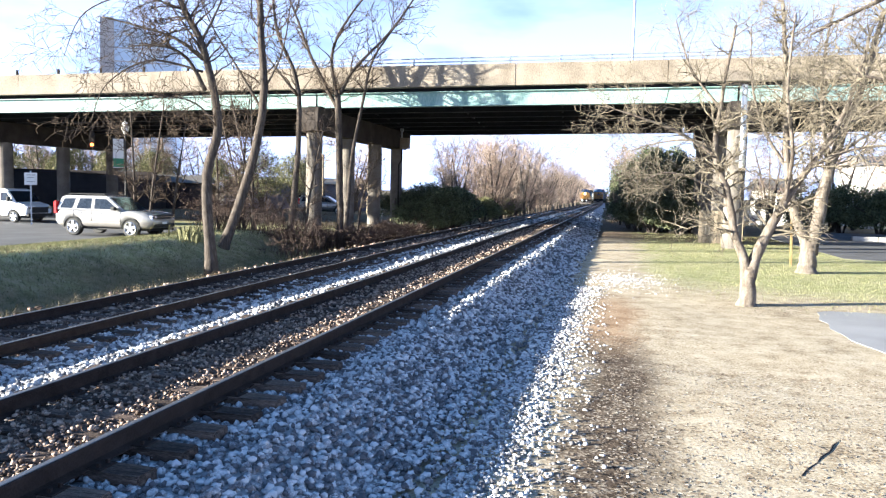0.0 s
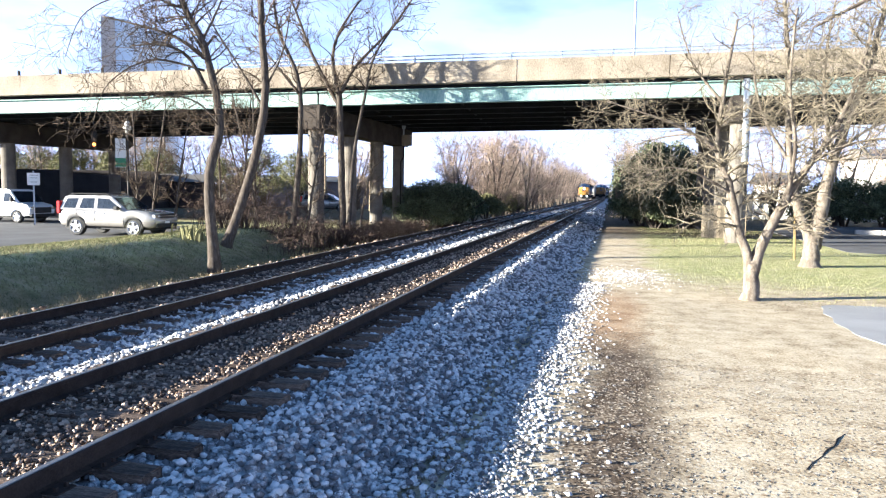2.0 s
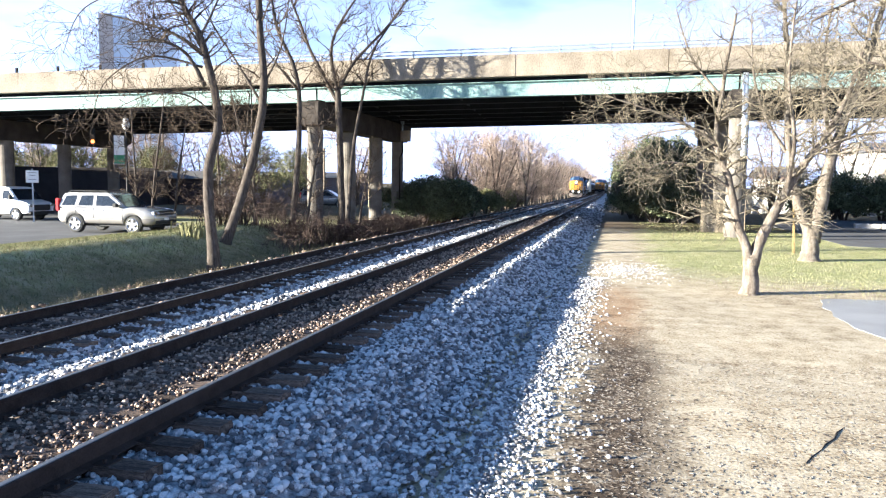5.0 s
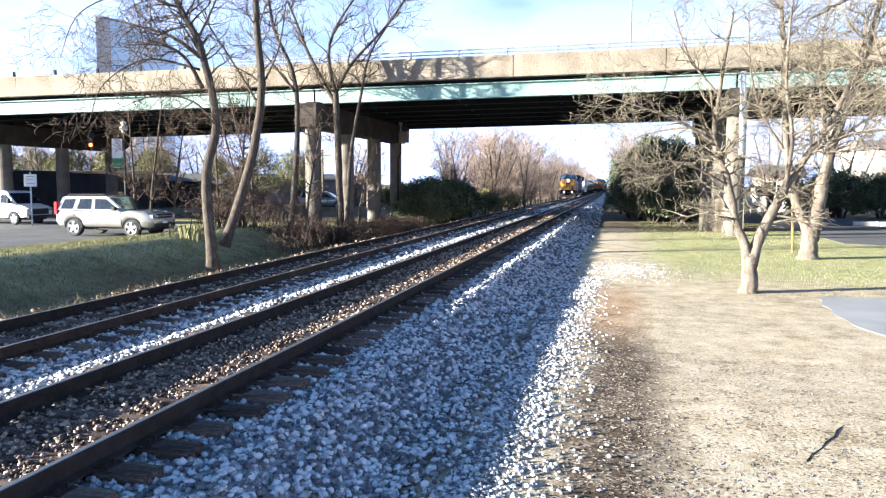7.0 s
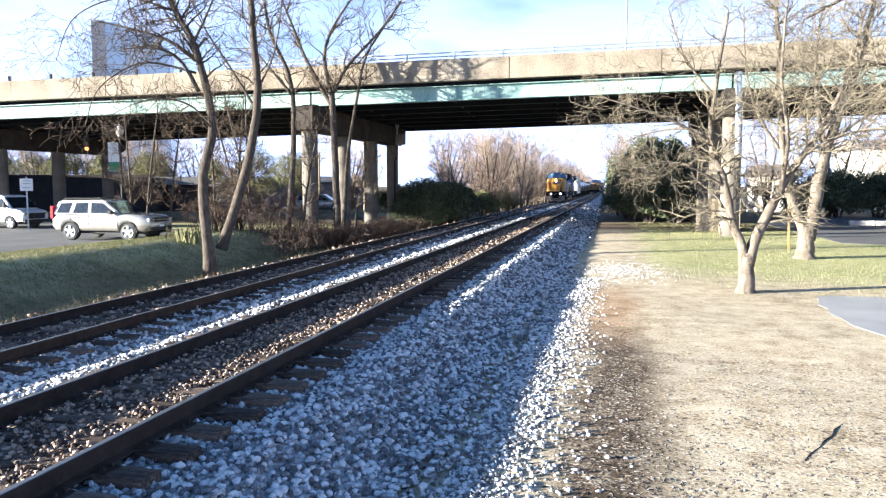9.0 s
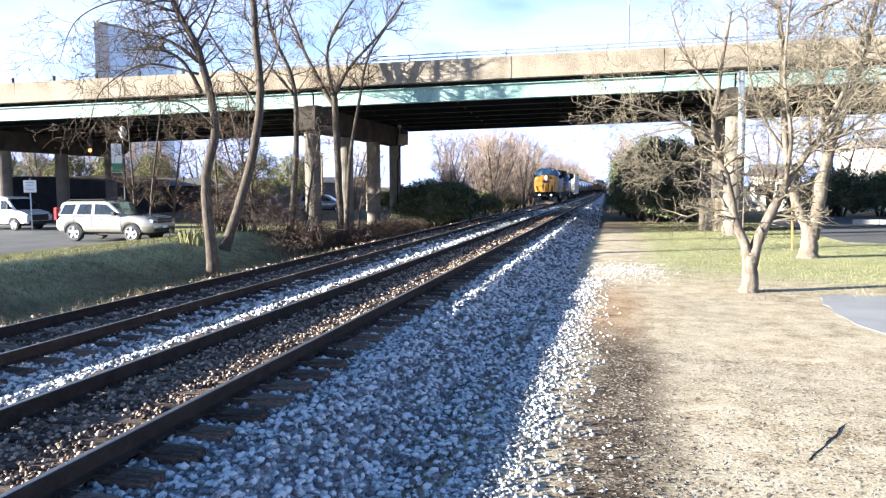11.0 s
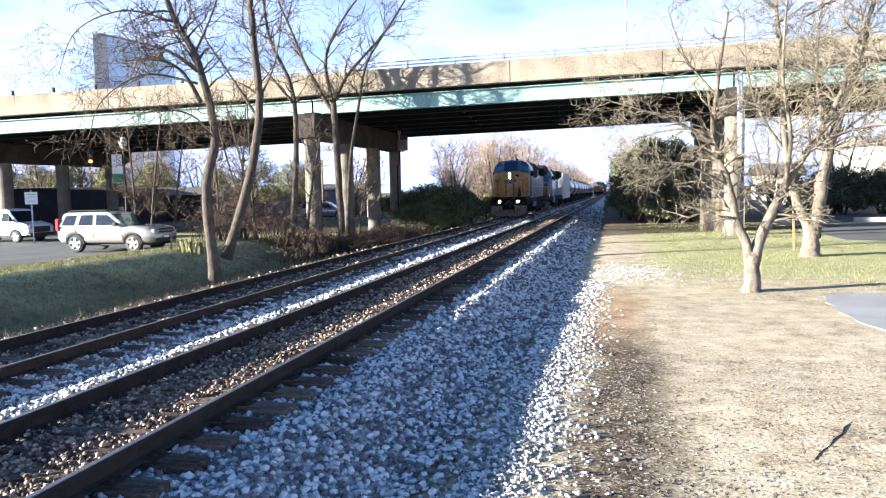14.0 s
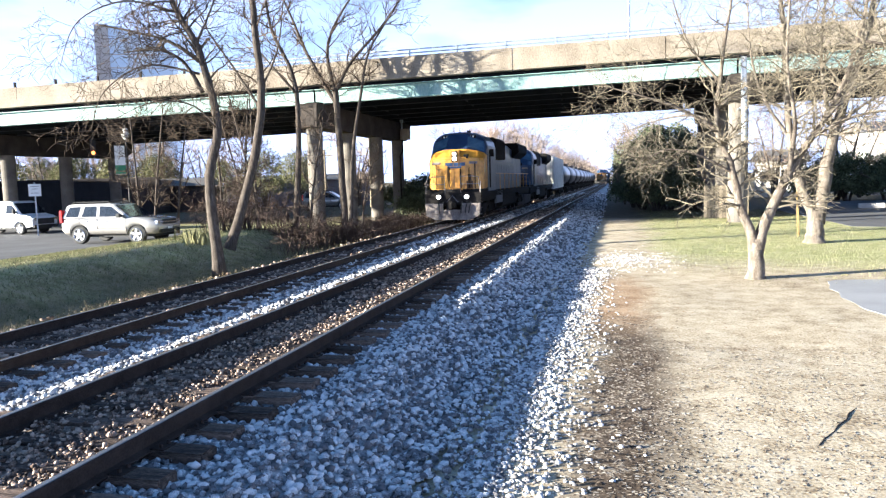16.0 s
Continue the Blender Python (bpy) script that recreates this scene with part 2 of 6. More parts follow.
M_LITTER = material("dry_leaf_litter", [(0.27, 0.205, 0.14), (0.46, 0.38, 0.28), (0.67, 0.59, 0.47)], scale=3, fine=12, rough=0.9, bump=0.0, island=0.7, spec=0.2)
M_CHIP = material("damp_wood_chips", [(0.05, 0.036, 0.025), (0.17, 0.125, 0.085), (0.48, 0.40, 0.30)], scale=3, fine=12, rough=0.9, bump=0.0, island=0.8, spec=0.2)
M_LEAF = material("orange_brown_leaves", [(0.20, 0.11, 0.05), (0.42, 0.27, 0.15)], scale=3, fine=12, rough=0.9, bump=0.0, island=0.6, spec=0.2)
M_ASPH = material("grey_asphalt", [(0.10, 0.10, 0.105), (0.17, 0.17, 0.175)], scale=0.8, fine=120, rough=0.9, bump=0.2, spec=0.3)
M_ASPH_L = material("pale_driveway_asphalt", [(0.30, 0.30, 0.31), (0.42, 0.42, 0.43)], scale=0.8, fine=120, rough=0.85, bump=0.2, spec=0.3)
M_KERB = material("kerb_concrete", [(0.42, 0.40, 0.37), (0.58, 0.56, 0.52)], scale=3, fine=30, rough=0.9, bump=0.2)
M_YEL = material("yellow_locomotive_paint", [(0.36, 0.16, 0.022), (0.58, 0.275, 0.032), (0.68, 0.345, 0.045)], scale=0.9, fine=5, rough=0.38, bump=0.04, coat=0.2)
# darkened copy of the nose yellow; carries the shade far down the line
M_YEL_SHADE = material("shade_dulled_yellow_paint", [(0.18, 0.085, 0.02), (0.34, 0.17, 0.03)], scale=1.6, fine=9, rough=0.6, bump=0.04)
M_NAVY = material("dark_blue_locomotive_paint", [(0.012, 0.028, 0.075), (0.03, 0.06, 0.14)], scale=1.5, fine=14, rough=0.4, bump=0.04, coat=0.2)
M_LGREY = material("grey_locomotive_paint", [(0.10, 0.10, 0.108), (0.19, 0.19, 0.195)], scale=1.2, fine=12, rough=0.5, bump=0.04)
M_UNDER = material("sooty_running_gear", [(0.010, 0.009, 0.009), (0.03, 0.027, 0.025)], scale=3, fine=30, rough=0.95, bump=0.2, spec=0.12)
M_GRIME = material("brown_grease", [(0.05, 0.025, 0.012), (0.14, 0.075, 0.03)], scale=5, fine=30, rough=0.8, bump=0.05)
M_PLOW = material("scuffed_grey_pilot", [(0.10, 0.08, 0.068), (0.30, 0.255, 0.225)], scale=4, fine=24, rough=0.6, bump=0.1)
M_TANK = material("black_tank_paint", [(0.010, 0.010, 0.012), (0.03, 0.03, 0.034)], scale=1, fine=20, rough=0.3, bump=0.03, coat=0.1, spec=0.45)
M_CREAM = material("dirty_white_wagon_paint", [(0.50, 0.47, 0.42), (0.72, 0.70, 0.65)], scale=0.9, fine=14, rough=0.6, bump=0.05)
M_LAMP = material("lit_headlamp", [(1.0, 0.9, 0.7), (1.0, 0.92, 0.75)], bump=0, emit=((1.0, 0.86, 0.62), 22.0))
M_ORANGE = material("lit_amber_lens", [(1.0, 0.4, 0.1), (1.0, 0.45, 0.12)], bump=0, emit=((1.0, 0.16, 0.02), 2.5))
M_GLASS = material("dark_tinted_glass", [(0.012, 0.016, 0.02), (0.03, 0.035, 0.045)], rough=0.06, bump=0, spec=0.8)
# reflected sky is put into this glass as a blue base colour
M_CABGLASS = material("sky_toned_cab_glass", [(0.05, 0.10, 0.18), (0.09, 0.16, 0.26)], rough=0.08, bump=0, spec=0.9)
M_SILVER = material("beige_silver_car_paint", [(0.34, 0.33, 0.32), (0.40, 0.39, 0.375)], scale=2, fine=60, rough=0.25, metal=0.35, bump=0.0, coat=0.5)
M_CLAD = material("grey_lower_cladding", [(0.12, 0.11, 0.10), (0.17, 0.16, 0.145)], rough=0.6, bump=0.02)
M_WHITE = material("white_van_paint", [(0.70, 0.71, 0.73), (0.80, 0.80, 0.81)], rough=0.3, bump=0.0, coat=0.4)
M_BLACK = material("black_rubber_and_trim", [(0.012, 0.012, 0.012), (0.03, 0.03, 0.03)], rough=0.75, bump=0.05)
M_CHROME = material("bright_alloy", [(0.62, 0.62, 0.64), (0.75, 0.75, 0.77)], rough=0.25, metal=0.9, bump=0.0)
M_RED = material("red_tail_lens", [(0.45, 0.015, 0.02), (0.6, 0.03, 0.03)], rough=0.25, bump=0.0)
M_SIGN = material("white_sign_face", [(0.74, 0.74, 0.72), (0.82, 0.82, 0.80)], rough=0.5, bump=0.0)
M_GREENSIGN = material("green_sign_paint", [(0.02, 0.17, 0.08), (0.035, 0.22, 0.10)], rough=0.5, bump=0.0)
M_BRICK = material("dark_brown_brick_wall", [(0.022, 0.017, 0.017), (0.05, 0.038, 0.036)], scale=1.2, fine=20, rough=0.9, bump=0.2)
M_BLUEWALL = material("blue_painted_metal", [(0.10, 0.095, 0.115), (0.17, 0.16, 0.185)], scale=1.0, fine=14, rough=0.6, bump=0.05)
# distance haze is mixed into both tower colours, paling blue glass and brown core
M_TOWER = material("haze_tinted_tower_glass", [(0.62, 0.74, 0.90), (0.72, 0.82, 0.94)], scale=0.08, fine=1.5, rough=0.35, bump=0.0)
M_TOWER_D = material("haze_paled_tower_core", [(0.44, 0.40, 0.38), (0.58, 0.54, 0.52)], scale=0.1, fine=2, rough=0.8, bump=0.0)
M_WOOD = material("weathered_fence_boards", [(0.16, 0.13, 0.09), (0.30, 0.245, 0.17)], scale=2, fine=24, rough=0.9, bump=0.2, obj=0.4, stretch=(4, 4, 0.6))
M_YPOST = material("faded_yellow_post", [(0.22, 0.15, 0.06), (0.33, 0.24, 0.10)], scale=4, fine=30, rough=0.7, bump=0.05)


# ---- mesh helpers ----
class Shape:
    """Gathers vertices and faces of one mesh."""

    def __init__(self):
        self.v, self.f = [], []

    def add(self, verts, faces):
        o = len(self.v)
        self.v += [tuple(p) for p in verts]
        self.f += [tuple(o + i for i in q) for q in faces]
        return self

    def box(self, x0, y0, z0, x1, y1, z1):
        return self.add([(x0, y0, z0), (x1, y0, z0), (x1, y1, z0), (x0, y1, z0), (x0, y0, z1), (x1, y0, z1), (x1, y1, z1), (x0, y1, z1)],
                        [(3, 2, 1, 0), (4, 5, 6, 7), (0, 1, 5, 4), (1, 2, 6, 5), (2, 3, 7, 6), (3, 0, 4, 7)])

    def prism(self, outline, a, b, axis="y"):
        """Extrudes a closed outline of (p, q) along an axis from a to b."""
        put = {"y": lambda p, q, s: (p, s, q), "x": lambda p, q, s: (s, p, q), "z": lambda p, q, s: (p, q, s)}[axis]
        n = len(outline)
        v = [put(p, q, a) for p, q in outline] + [put(p, q, b) for p, q in outline]
        return self.add(v, [tuple(range(n)), tuple(range(2 * n - 1, n - 1, -1))] + [(i, i + n, (i + 1) % n + n, (i + 1) % n) for i in range(n)])

    def tube(self, pts, radii, sides=8):
        pts = [Vector(p) for p in pts]
        rings = []
        for i, p in enumerate(pts):
            d = (pts[min(i + 1, len(pts) - 1)] - pts[max(i - 1, 0)]).normalized()
            a = d.orthogonal().normalized() if i == 0 else (last - d * last.dot(d)).normalized()
            last, c = a, d.cross(a)
            r = radii[i] if isinstance(radii, (list, tuple)) else radii
            rings.append([p + r * (math.cos(k * math.tau / sides) * a + math.sin(k * math.tau / sides) * c) for k in range(sides)])
        v = [q for ring in rings for q in ring]
        f = [tuple(range(sides - 1, -1, -1)), tuple(range(len(v) - sides, len(v)))]
        for i in range(len(rings) - 1):
            for k in range(sides):
                k2 = (k + 1) % sides
                f.append((i * sides + k, i * sides + k2, (i + 1) * sides + k2, (i + 1) * sides + k))
        return self.add(v, f)

    def mesh(self, name, mat, bevel=0.0, smooth=False):
        me = bpy.data.meshes.new(name)
        me.from_pydata(self.v, [], self.f)
        if bevel:
            bm = bmesh.new()
            bm.from_mesh(me)
            bmesh.ops.remove_doubles(bm, verts=bm.verts, dist=1e-5)
            bmesh.ops.recalc_face_normals(bm, faces=bm.faces)
            bmesh.ops.bevel(bm, geom=[e for e in bm.edges if len(e.link_faces) == 2 and e.calc_face_angle(0) > 0.5], offset=bevel, segments=2, affect="EDGES", clamp_overlap=True)
            bm.to_mesh(me)
            bm.free()
        else:
            bm = bmesh.new()
            bm.from_mesh(me)
            bmesh.ops.recalc_face_normals(bm, faces=bm.faces)
            bm.to_mesh(me)
            bm.free()
        me.materials.append(mat)
        if smooth:
            me.shade_smooth()
        return me


def part(name, shape, mat, parent=None, label="", bevel=0.0, smooth=False, kind=""):
    ob = new(name, shape.mesh(name, mat, bevel, smooth))
    ob.parent = parent
    return tagged(ob, label=label, kind=kind)


def thing(name, label, category="", group="", kind="", at=None):
    ob = new(name)
    ob.empty_display_size = 0.3
    if at is not None:
        ob.matrix_basis = at
    return tagged(ob, label, category, group, kind)


def bulk(name, verts, tris, mat, parent=None):
    """One large mesh from arrays of vertices and triangles."""
    me = bpy.data.meshes.new(name)
    me.vertices.add(len(verts))
    me.vertices.foreach_set("co", np.asarray(verts, np.float32).ravel())
    me.loops.add(len(tris) * 3)
    me.loops.foreach_set("vertex_index", np.asarray(tris, np.int32).ravel())
    me.polygons.add(len(tris))
    me.polygons.foreach_set("loop_start", np.arange(0, len(tris) * 3, 3, dtype=np.int32))
    me.update(calc_edges=True)
    me.validate()
    me.materials.append(mat)
    ob = new(name, me)
    ob.parent = parent
    return ob


# ---- ground, ballast, tracks ----
TRACK1, TRACK2, DROP2 = -4.53, -8.6, -0.22
PROFILE_X = [-4000, -16.0, -13.4, -11.8, -10.6, -3.0, -1.6, -0.9, 4000]
PROFILE_Z = [-0.45, -0.45, -0.96, -1.0, -0.80, -0.74, -0.56, -0.5, -0.5]
BERM_X = [-4000, -21.4, -18.3, -16.6, -14.1, -12.6, -10.6, 4000]
BERM_Z = [0, 0, 0.27, 0.38, -0.10, -0.03, 0, 0]


def ease(y):
    """Metres past the overpass, eased in; beyond it the line swings slightly left and falls."""
    y = min(y, 600.0)
    return 0.0 if y < 32 else ((y - 32) ** 2 / 32 if y < 48 else y - 40.0)


def swing(y):
    return -0.0092 * ease(y)


def sink(y):
    return -0.0045 * ease(y)


def on_line(x, y, z):
    """Pose of something on the line at y, turned with its course."""
    turn = 0.0092 * min(1.0, max(0.0, (y - 24) / 16))
    return pose(x + swing(y), y, z + sink(y), 0, 0, math.degrees(turn))


def ground_z(x, y):
    z = sink(y) + float(np.interp(x, PROFILE_X, PROFILE_Z))
    z += float(np.interp(x, BERM_X, BERM_Z)) * min(1.0, max(0.0, (37.0 - y) / 6.0)) * min(1.0, max(0.0, (y + 20) / 10.0))
    if abs(x) < 60 and -20 < y < 120:
        z += (0.0 if x > 4 or x < -19 else 0.035) * noise.noise((x * 0.5, y * 0.5, 3.1))
    return z


NODES = {}


def turf_z(x, y):
    """Height of the ground sheet itself, between its nodes."""
    i, j = math.floor((x + 50) / 0.8), math.floor((y + 20) / 0.8)
    u, v = (x + 50) / 0.8 - i, (y + 20) / 0.8 - j
    h = []
    for a, b in ((i, j), (i + 1, j), (i, j + 1), (i + 1, j + 1)):
        if (a, b) not in NODES:
            NODES[a, b] = ground_z(-50 + 0.8 * a, -20 + 0.8 * b)
        h.append(NODES[a, b])
    return (h[0] * (1 - u) + h[1] * u) * (1 - v) + (h[2] * (1 - u) + h[3] * u) * v


def build_ground():
    xs = [-4000, -1500, -600, -250, -120, -80, -60] + list(np.arange(-50, 30.1, 0.8)) + [40, 60, 100, 200, 500, 1500, 4000]
    ys = [-1500, -400, -100, -40] + list(np.arange(-20, 60.1, 0.8)) + [70, 85, 100, 130, 180, 260, 400, 800, 2000, 4500]
    s = Shape()
    v = [(x, y, ground_z(x, y)) for y in ys for x in xs]
    n = len(xs)
    f = [(j * n + i, j * n + i + 1, (j + 1) * n + i + 1, (j + 1) * n + i) for j in range(len(ys) - 1) for i in range(n - 1)]
    s.add(v, f)
    tagged(part("ground", s, M_GROUND, smooth=True), "bare earth with dry litter and patchy spring grass", "ground", kind="structure")


BED_X = [-11.2, -10.2, -7.6, -7.35, -6.65, -6.05, -5.2, -3.9, -3.1, -2.75, -1.7]
BED_Z = [-0.93, -0.425, -0.425, -0.455, -0.455, -0.22, -0.225, -0.235, -0.255, -0.235, -0.60]


def bed_z(x, y=0.0):
    """Height of the ballast: a ridge of heaped stone runs along the shoulder from 12 m on."""
    ridge = np.clip((np.asarray(y) - 11.0) / 3.0, 0, 1) * np.clip((44.0 - np.asarray(y)) / 14.0, 0, 1)
    ridge = ridge * (0.75 + 0.45 * np.sin(np.asarray(y) * 1.9) * np.sin(np.asarray(y) * 0.83 + 1.0))
    return np.interp(x, BED_X, BED_Z) + 0.06 * ridge * np.exp(-((np.asarray(x) + 2.72) / 0.3) ** 2)


def bar_along(s, outline):
    """Sweeps an outline of (x, z) along the line's whole course."""
    ys, n = [-30, 32, 36, 40, 44, 48, 480], len(outline)
    v = [(x + swing(y), y, z + sink(y)) for y in ys for x, z in outline]
    f = [tuple(range(n)), tuple(range(len(v) - 1, len(v) - n - 1, -1))]
    f += [(j * n + i, j * n + n + i, j * n + n + (i + 1) % n, j * n + (i + 1) % n) for j in range(len(ys) - 1) for i in range(n)]
    return s.add(v, f)


def tie_rows(seed):
    """Where the ties of a track lie: distance, shift, lift and turn."""
    rng = random.Random(seed)
    out, y = [], 1.5
    while y < 260:
        out.append((y, rng.uniform(-0.06, 0.06), rng.uniform(-0.012, 0.006), rng.uniform(-1.2, 1.2)))
        y += rng.uniform(0.49, 0.56)
    return out


def build_ballast():
    s = Shape()
    ys = [-30, 11, 14, 32, 36, 40, 44, 48, 140, 260, 480]
    xs = [-11.2, -10.2, -8.6, -7.6, -7.35, -6.65, -6.05, -5.2, -4.5, -3.9, -3.1, -2.9, -2.72, -2.5, -2.2, -1.7]
    v = [(x + swing(y), y, float(bed_z(x, y)) + sink(y)) for y in ys for x in xs]
    n = len(xs)
    s.add(v, [(j * n + i, j * n + i + 1, (j + 1) * n + i + 1, (j + 1) * n + i) for j in range(len(ys) - 1) for i in range(n - 1)])
    bed = tagged(part("ballast_bed", s, M_BALLAST), "grey crushed stone ballast sloping from the rails", "ballast", kind="structure")
    mud = Shape()
    bar_along(mud, [(TRACK1 - 0.70, -0.5), (TRACK1 + 0.70, -0.5), (TRACK1 + 0.70, -0.174), (TRACK1 + 0.28, -0.176), (TRACK1 + 0.05, -0.185), (TRACK1 - 0.70, -0.200)])
    tagged(part("mud_strip", mud, M_FOUL), "muddy brown fouled ballast between the nearer rails", "ballast", kind="structure")
    return bed


def stones():
    """Loose crushed stone lying on the ballast bed, each an uneven lump."""
    rng = np.random.default_rng(4)
    TIES1 = np.array([r[0] for r in tie_rows(1) if r[0] < 112])
    g = (1 + 5 ** 0.5) / 2
    ico = np.array([(-1, g, 0), (1, g, 0), (-1, -g, 0), (1, -g, 0), (0, -1, g), (0, 1, g), (0, -1, -g), (0, 1, -g), (g, 0, -1), (g, 0, 1), (-g, 0, -1), (-g, 0, 1)]) / 1.9
    tri = np.array([(0, 11, 5), (0, 5, 1), (0, 1, 7), (0, 7, 10), (0, 10, 11), (1, 5, 9), (5, 11, 4), (11, 10, 2), (10, 7, 6), (7, 1, 8), (3, 9, 4), (3, 4, 2), (3, 2, 6), (3, 6, 8), (3, 8, 9), (4, 9, 5), (2, 4, 11), (6, 2, 10), (8, 6, 7), (9, 8, 1)])
    pos, size = [], []
    for y0, y1, per, r in ((3.6, 11.0, 430, 0.029), (11.0, 22.0, 210, 0.036), (22.0, 42.0, 75, 0.05), (42.0, 64.0, 34, 0.062), (64.0, 110.0, 11, 0.085)):
        n = int((y1 - y0) * 9.9 * per)
        x, y = rng.uniform(-11.0, -1.1, n), rng.uniform(y0, y1, n)
        thin = np.where((np.abs(x - TRACK1) < 0.72), np.where(x > -4.75, 1.0, 0.8), 1.0)
        thin = np.where(x > -1.75, np.clip((-0.95 - x) / 0.8, 0.12, 1), thin)
        thin = np.where(x < -9.95, 0.04, np.where(np.abs(x - TRACK2) < 1.1, 0.7, thin))
        keep = (rng.uniform(0, 1, n) < thin) & (x > -1.05 * y - 1.0)
        x, y = x[keep], y[keep]
        off = np.min(np.abs(y[:, None] - TIES1[None]), axis=1)
        bare = (off < 0.135) & (np.abs(x - TRACK1) < 1.2) & (rng.uniform(0, 1, len(x)) < np.where(np.abs(x - TRACK1) < 0.72, np.where(x > TRACK1 + 0.15, 0.72, 0.25), 0.4))
        x, y = x[~bare], y[~bare]
        down = np.array([sink(b) for b in y])
        pos.append(np.stack([x + np.array([swing(b) for b in y]), y, np.where(np.abs(x - TRACK1) < 0.70, -0.166, np.maximum(bed_z(x, y), -0.535)) + down], 1))
        size.append(r * rng.uniform(0.6, 1.45, len(x)))
    pos, size = np.concatenate(pos), np.concatenate(size)
    # stones strewn on the earth beside the toe
    n = 13500
    x = -1.35 + np.abs(rng.normal(0, 0.42, n))
    y = rng.uniform(4.2, 20, n)
    strewn = np.stack([x, y, np.array([turf_z(a, b) - 0.008 for a, b in zip(x, y)])], 1)
    strewn = strewn[strewn[:, 0] < 0.6]
    pos, size = np.concatenate([pos, strewn]), np.concatenate([size, rng.uniform(0.008, 0.030, len(strewn))])
    n = 1700
    x, y = rng.normal(0.15, 0.75, n), rng.normal(21.8, 1.3, n)
    pile = np.stack([x, y, np.array([turf_z(a, b) - 0.006 for a, b in zip(x, y)])], 1)
    pos, size = np.concatenate([pos, pile]), np.concatenate([size, rng.uniform(0.008, 0.022, n)])
    size = np.where(np.abs(pos[:, 0] - TRACK1) < 0.7, size * 0.68, size)
    n = len(pos)
    ang = rng.uniform(0, math.tau, n)
    k = ico[None] * rng.uniform(0.62, 1.32, (n, 12, 1))
    k = k * np.stack([rng.uniform(0.75, 1.35, n), rng.uniform(0.75, 1.2, n), rng.uniform(0.6, 1.0, n)], 1)[:, None]
    c, sn = np.cos(ang)[:, None], np.sin(ang)[:, None]
    tilt = rng.uniform(-0.6, 0.6, n)[:, None]
    xx, yy, zz = k[..., 0], k[..., 1] * np.cos(tilt) - k[..., 2] * np.sin(tilt), k[..., 1] * np.sin(tilt) + k[..., 2] * np.cos(tilt)
    k = np.stack([xx * c - yy * sn, xx * sn + yy * c, zz], 2) * size[:, None, None]
    lift = size * rng.uniform(0.05, 0.75, n)
    k = k + pos[:, None] + np.stack([0 * lift, 0 * lift, lift], 1)[:, None]
    tris = (tri[None] + 12 * np.arange(n)[:, None, None]).reshape(-1, 3)
    foul = (np.abs(pos[:, 0] - TRACK1) < 0.70) | (np.abs(pos[:, 0] - TRACK2) < 0.72) | (pos[:, 0] < -9.7)
    pick = np.nonzero(foul)[0]
    tagged(bulk("fouled_stones", k[pick].reshape(-1, 3), (tri[None] + 12 * np.arange(len(pick))[:, None, None]).reshape(-1, 3), M_FOUL), "mud-stained brown stones between the rails", "ballast", kind="stuff")
    k = k[~foul]
    tris = (tri[None] + 12 * np.arange(len(k))[:, None, None]).reshape(-1, 3)
    tagged(bulk("ballast_stones", k.reshape(-1, 3), tris, M_STONE), "loose pale grey crushed stones between and beside the rails", "ballast", kind="stuff")


def build_track(center, z, length_ties, seed):
    t = thing("railway_track", "straight track of rusty rails on worn wooden ties in ballast", "track", "double track", kind="structure", at=pose(center, 0, z))
    prof = [(-0.07, -0.172), (0.07, -0.172), (0.07, -0.160), (0.012, -0.140), (0.009, -0.045), (0.036, -0.034), (0.037, -0.008), (0.030, 0.0), (-0.030, 0.0), (-0.037, -0.008), (-0.036, -0.034), (-0.009, -0.045), (-0.012, -0.140), (-0.07, -0.160)]
    for side in (-0.752, 0.752):
        r = part("rail", bar_along(Shape(), [(side + p, q) for p, q in prof]), M_RUST, t, "rust-brown steel rail with a worn bright top")
        part("rail_head", bar_along(Shape(), [(side - 0.029, 0.0005), (side + 0.029, 0.0005), (side + 0.022, 0.0035), (side - 0.022, 0.0035)]), M_RAILTOP, r, "bright worn running surface")
    tie = Shape().box(-1.3, -0.115, -0.35, 1.3, 0.115, -0.156).mesh("tie", M_TIE, 0.012)
    plate = Shape().box(-0.18, -0.09, -0.172, 0.18, 0.09, -0.158)
    for s in (-0.13, 0.13):
        for u in (-0.05, 0.05):
            plate.box(s - 0.012, u - 0.012, -0.158, s + 0.012, u + 0.012, -0.125)
    plate = plate.mesh("tie_plate", M_RUST)
    rest = Shape()
    for i, (y, dx, lift, turn) in enumerate(tie_rows(seed)):
        if i < length_ties:
            ob = new("tie", tie)
            ob.parent = t
            ob.matrix_basis = pose(dx + swing(y), y, lift + sink(y), 0, 0, turn)
            if y < 16:
                for side in (-0.752, 0.752):
                    pl = new("tie_plate", plate)
                    pl.parent = ob
                    pl.matrix_basis = pose(side - dx, 0, 0.012)
        else:
            dx += swing(y)
            rest.box(dx - 1.3, y - 0.115, -0.35 + sink(y), dx + 1.3, y + 0.115, -0.172 + sink(y))
    part("distant_ties", rest, M_TIE, t, kind="stuff")


build_ground()
build_ballast()
stones()
build_track(TRACK1, 0.0, 110, 1)
build_track(TRACK2, DROP2, 90, 2)


# ---- roads ----
def slab(name, outline, z, mat, label, category, thick=0.12):
    return tagged(part(name, Shape().prism(outline, z - thick, z, "z"), mat), label, category, kind="structure")


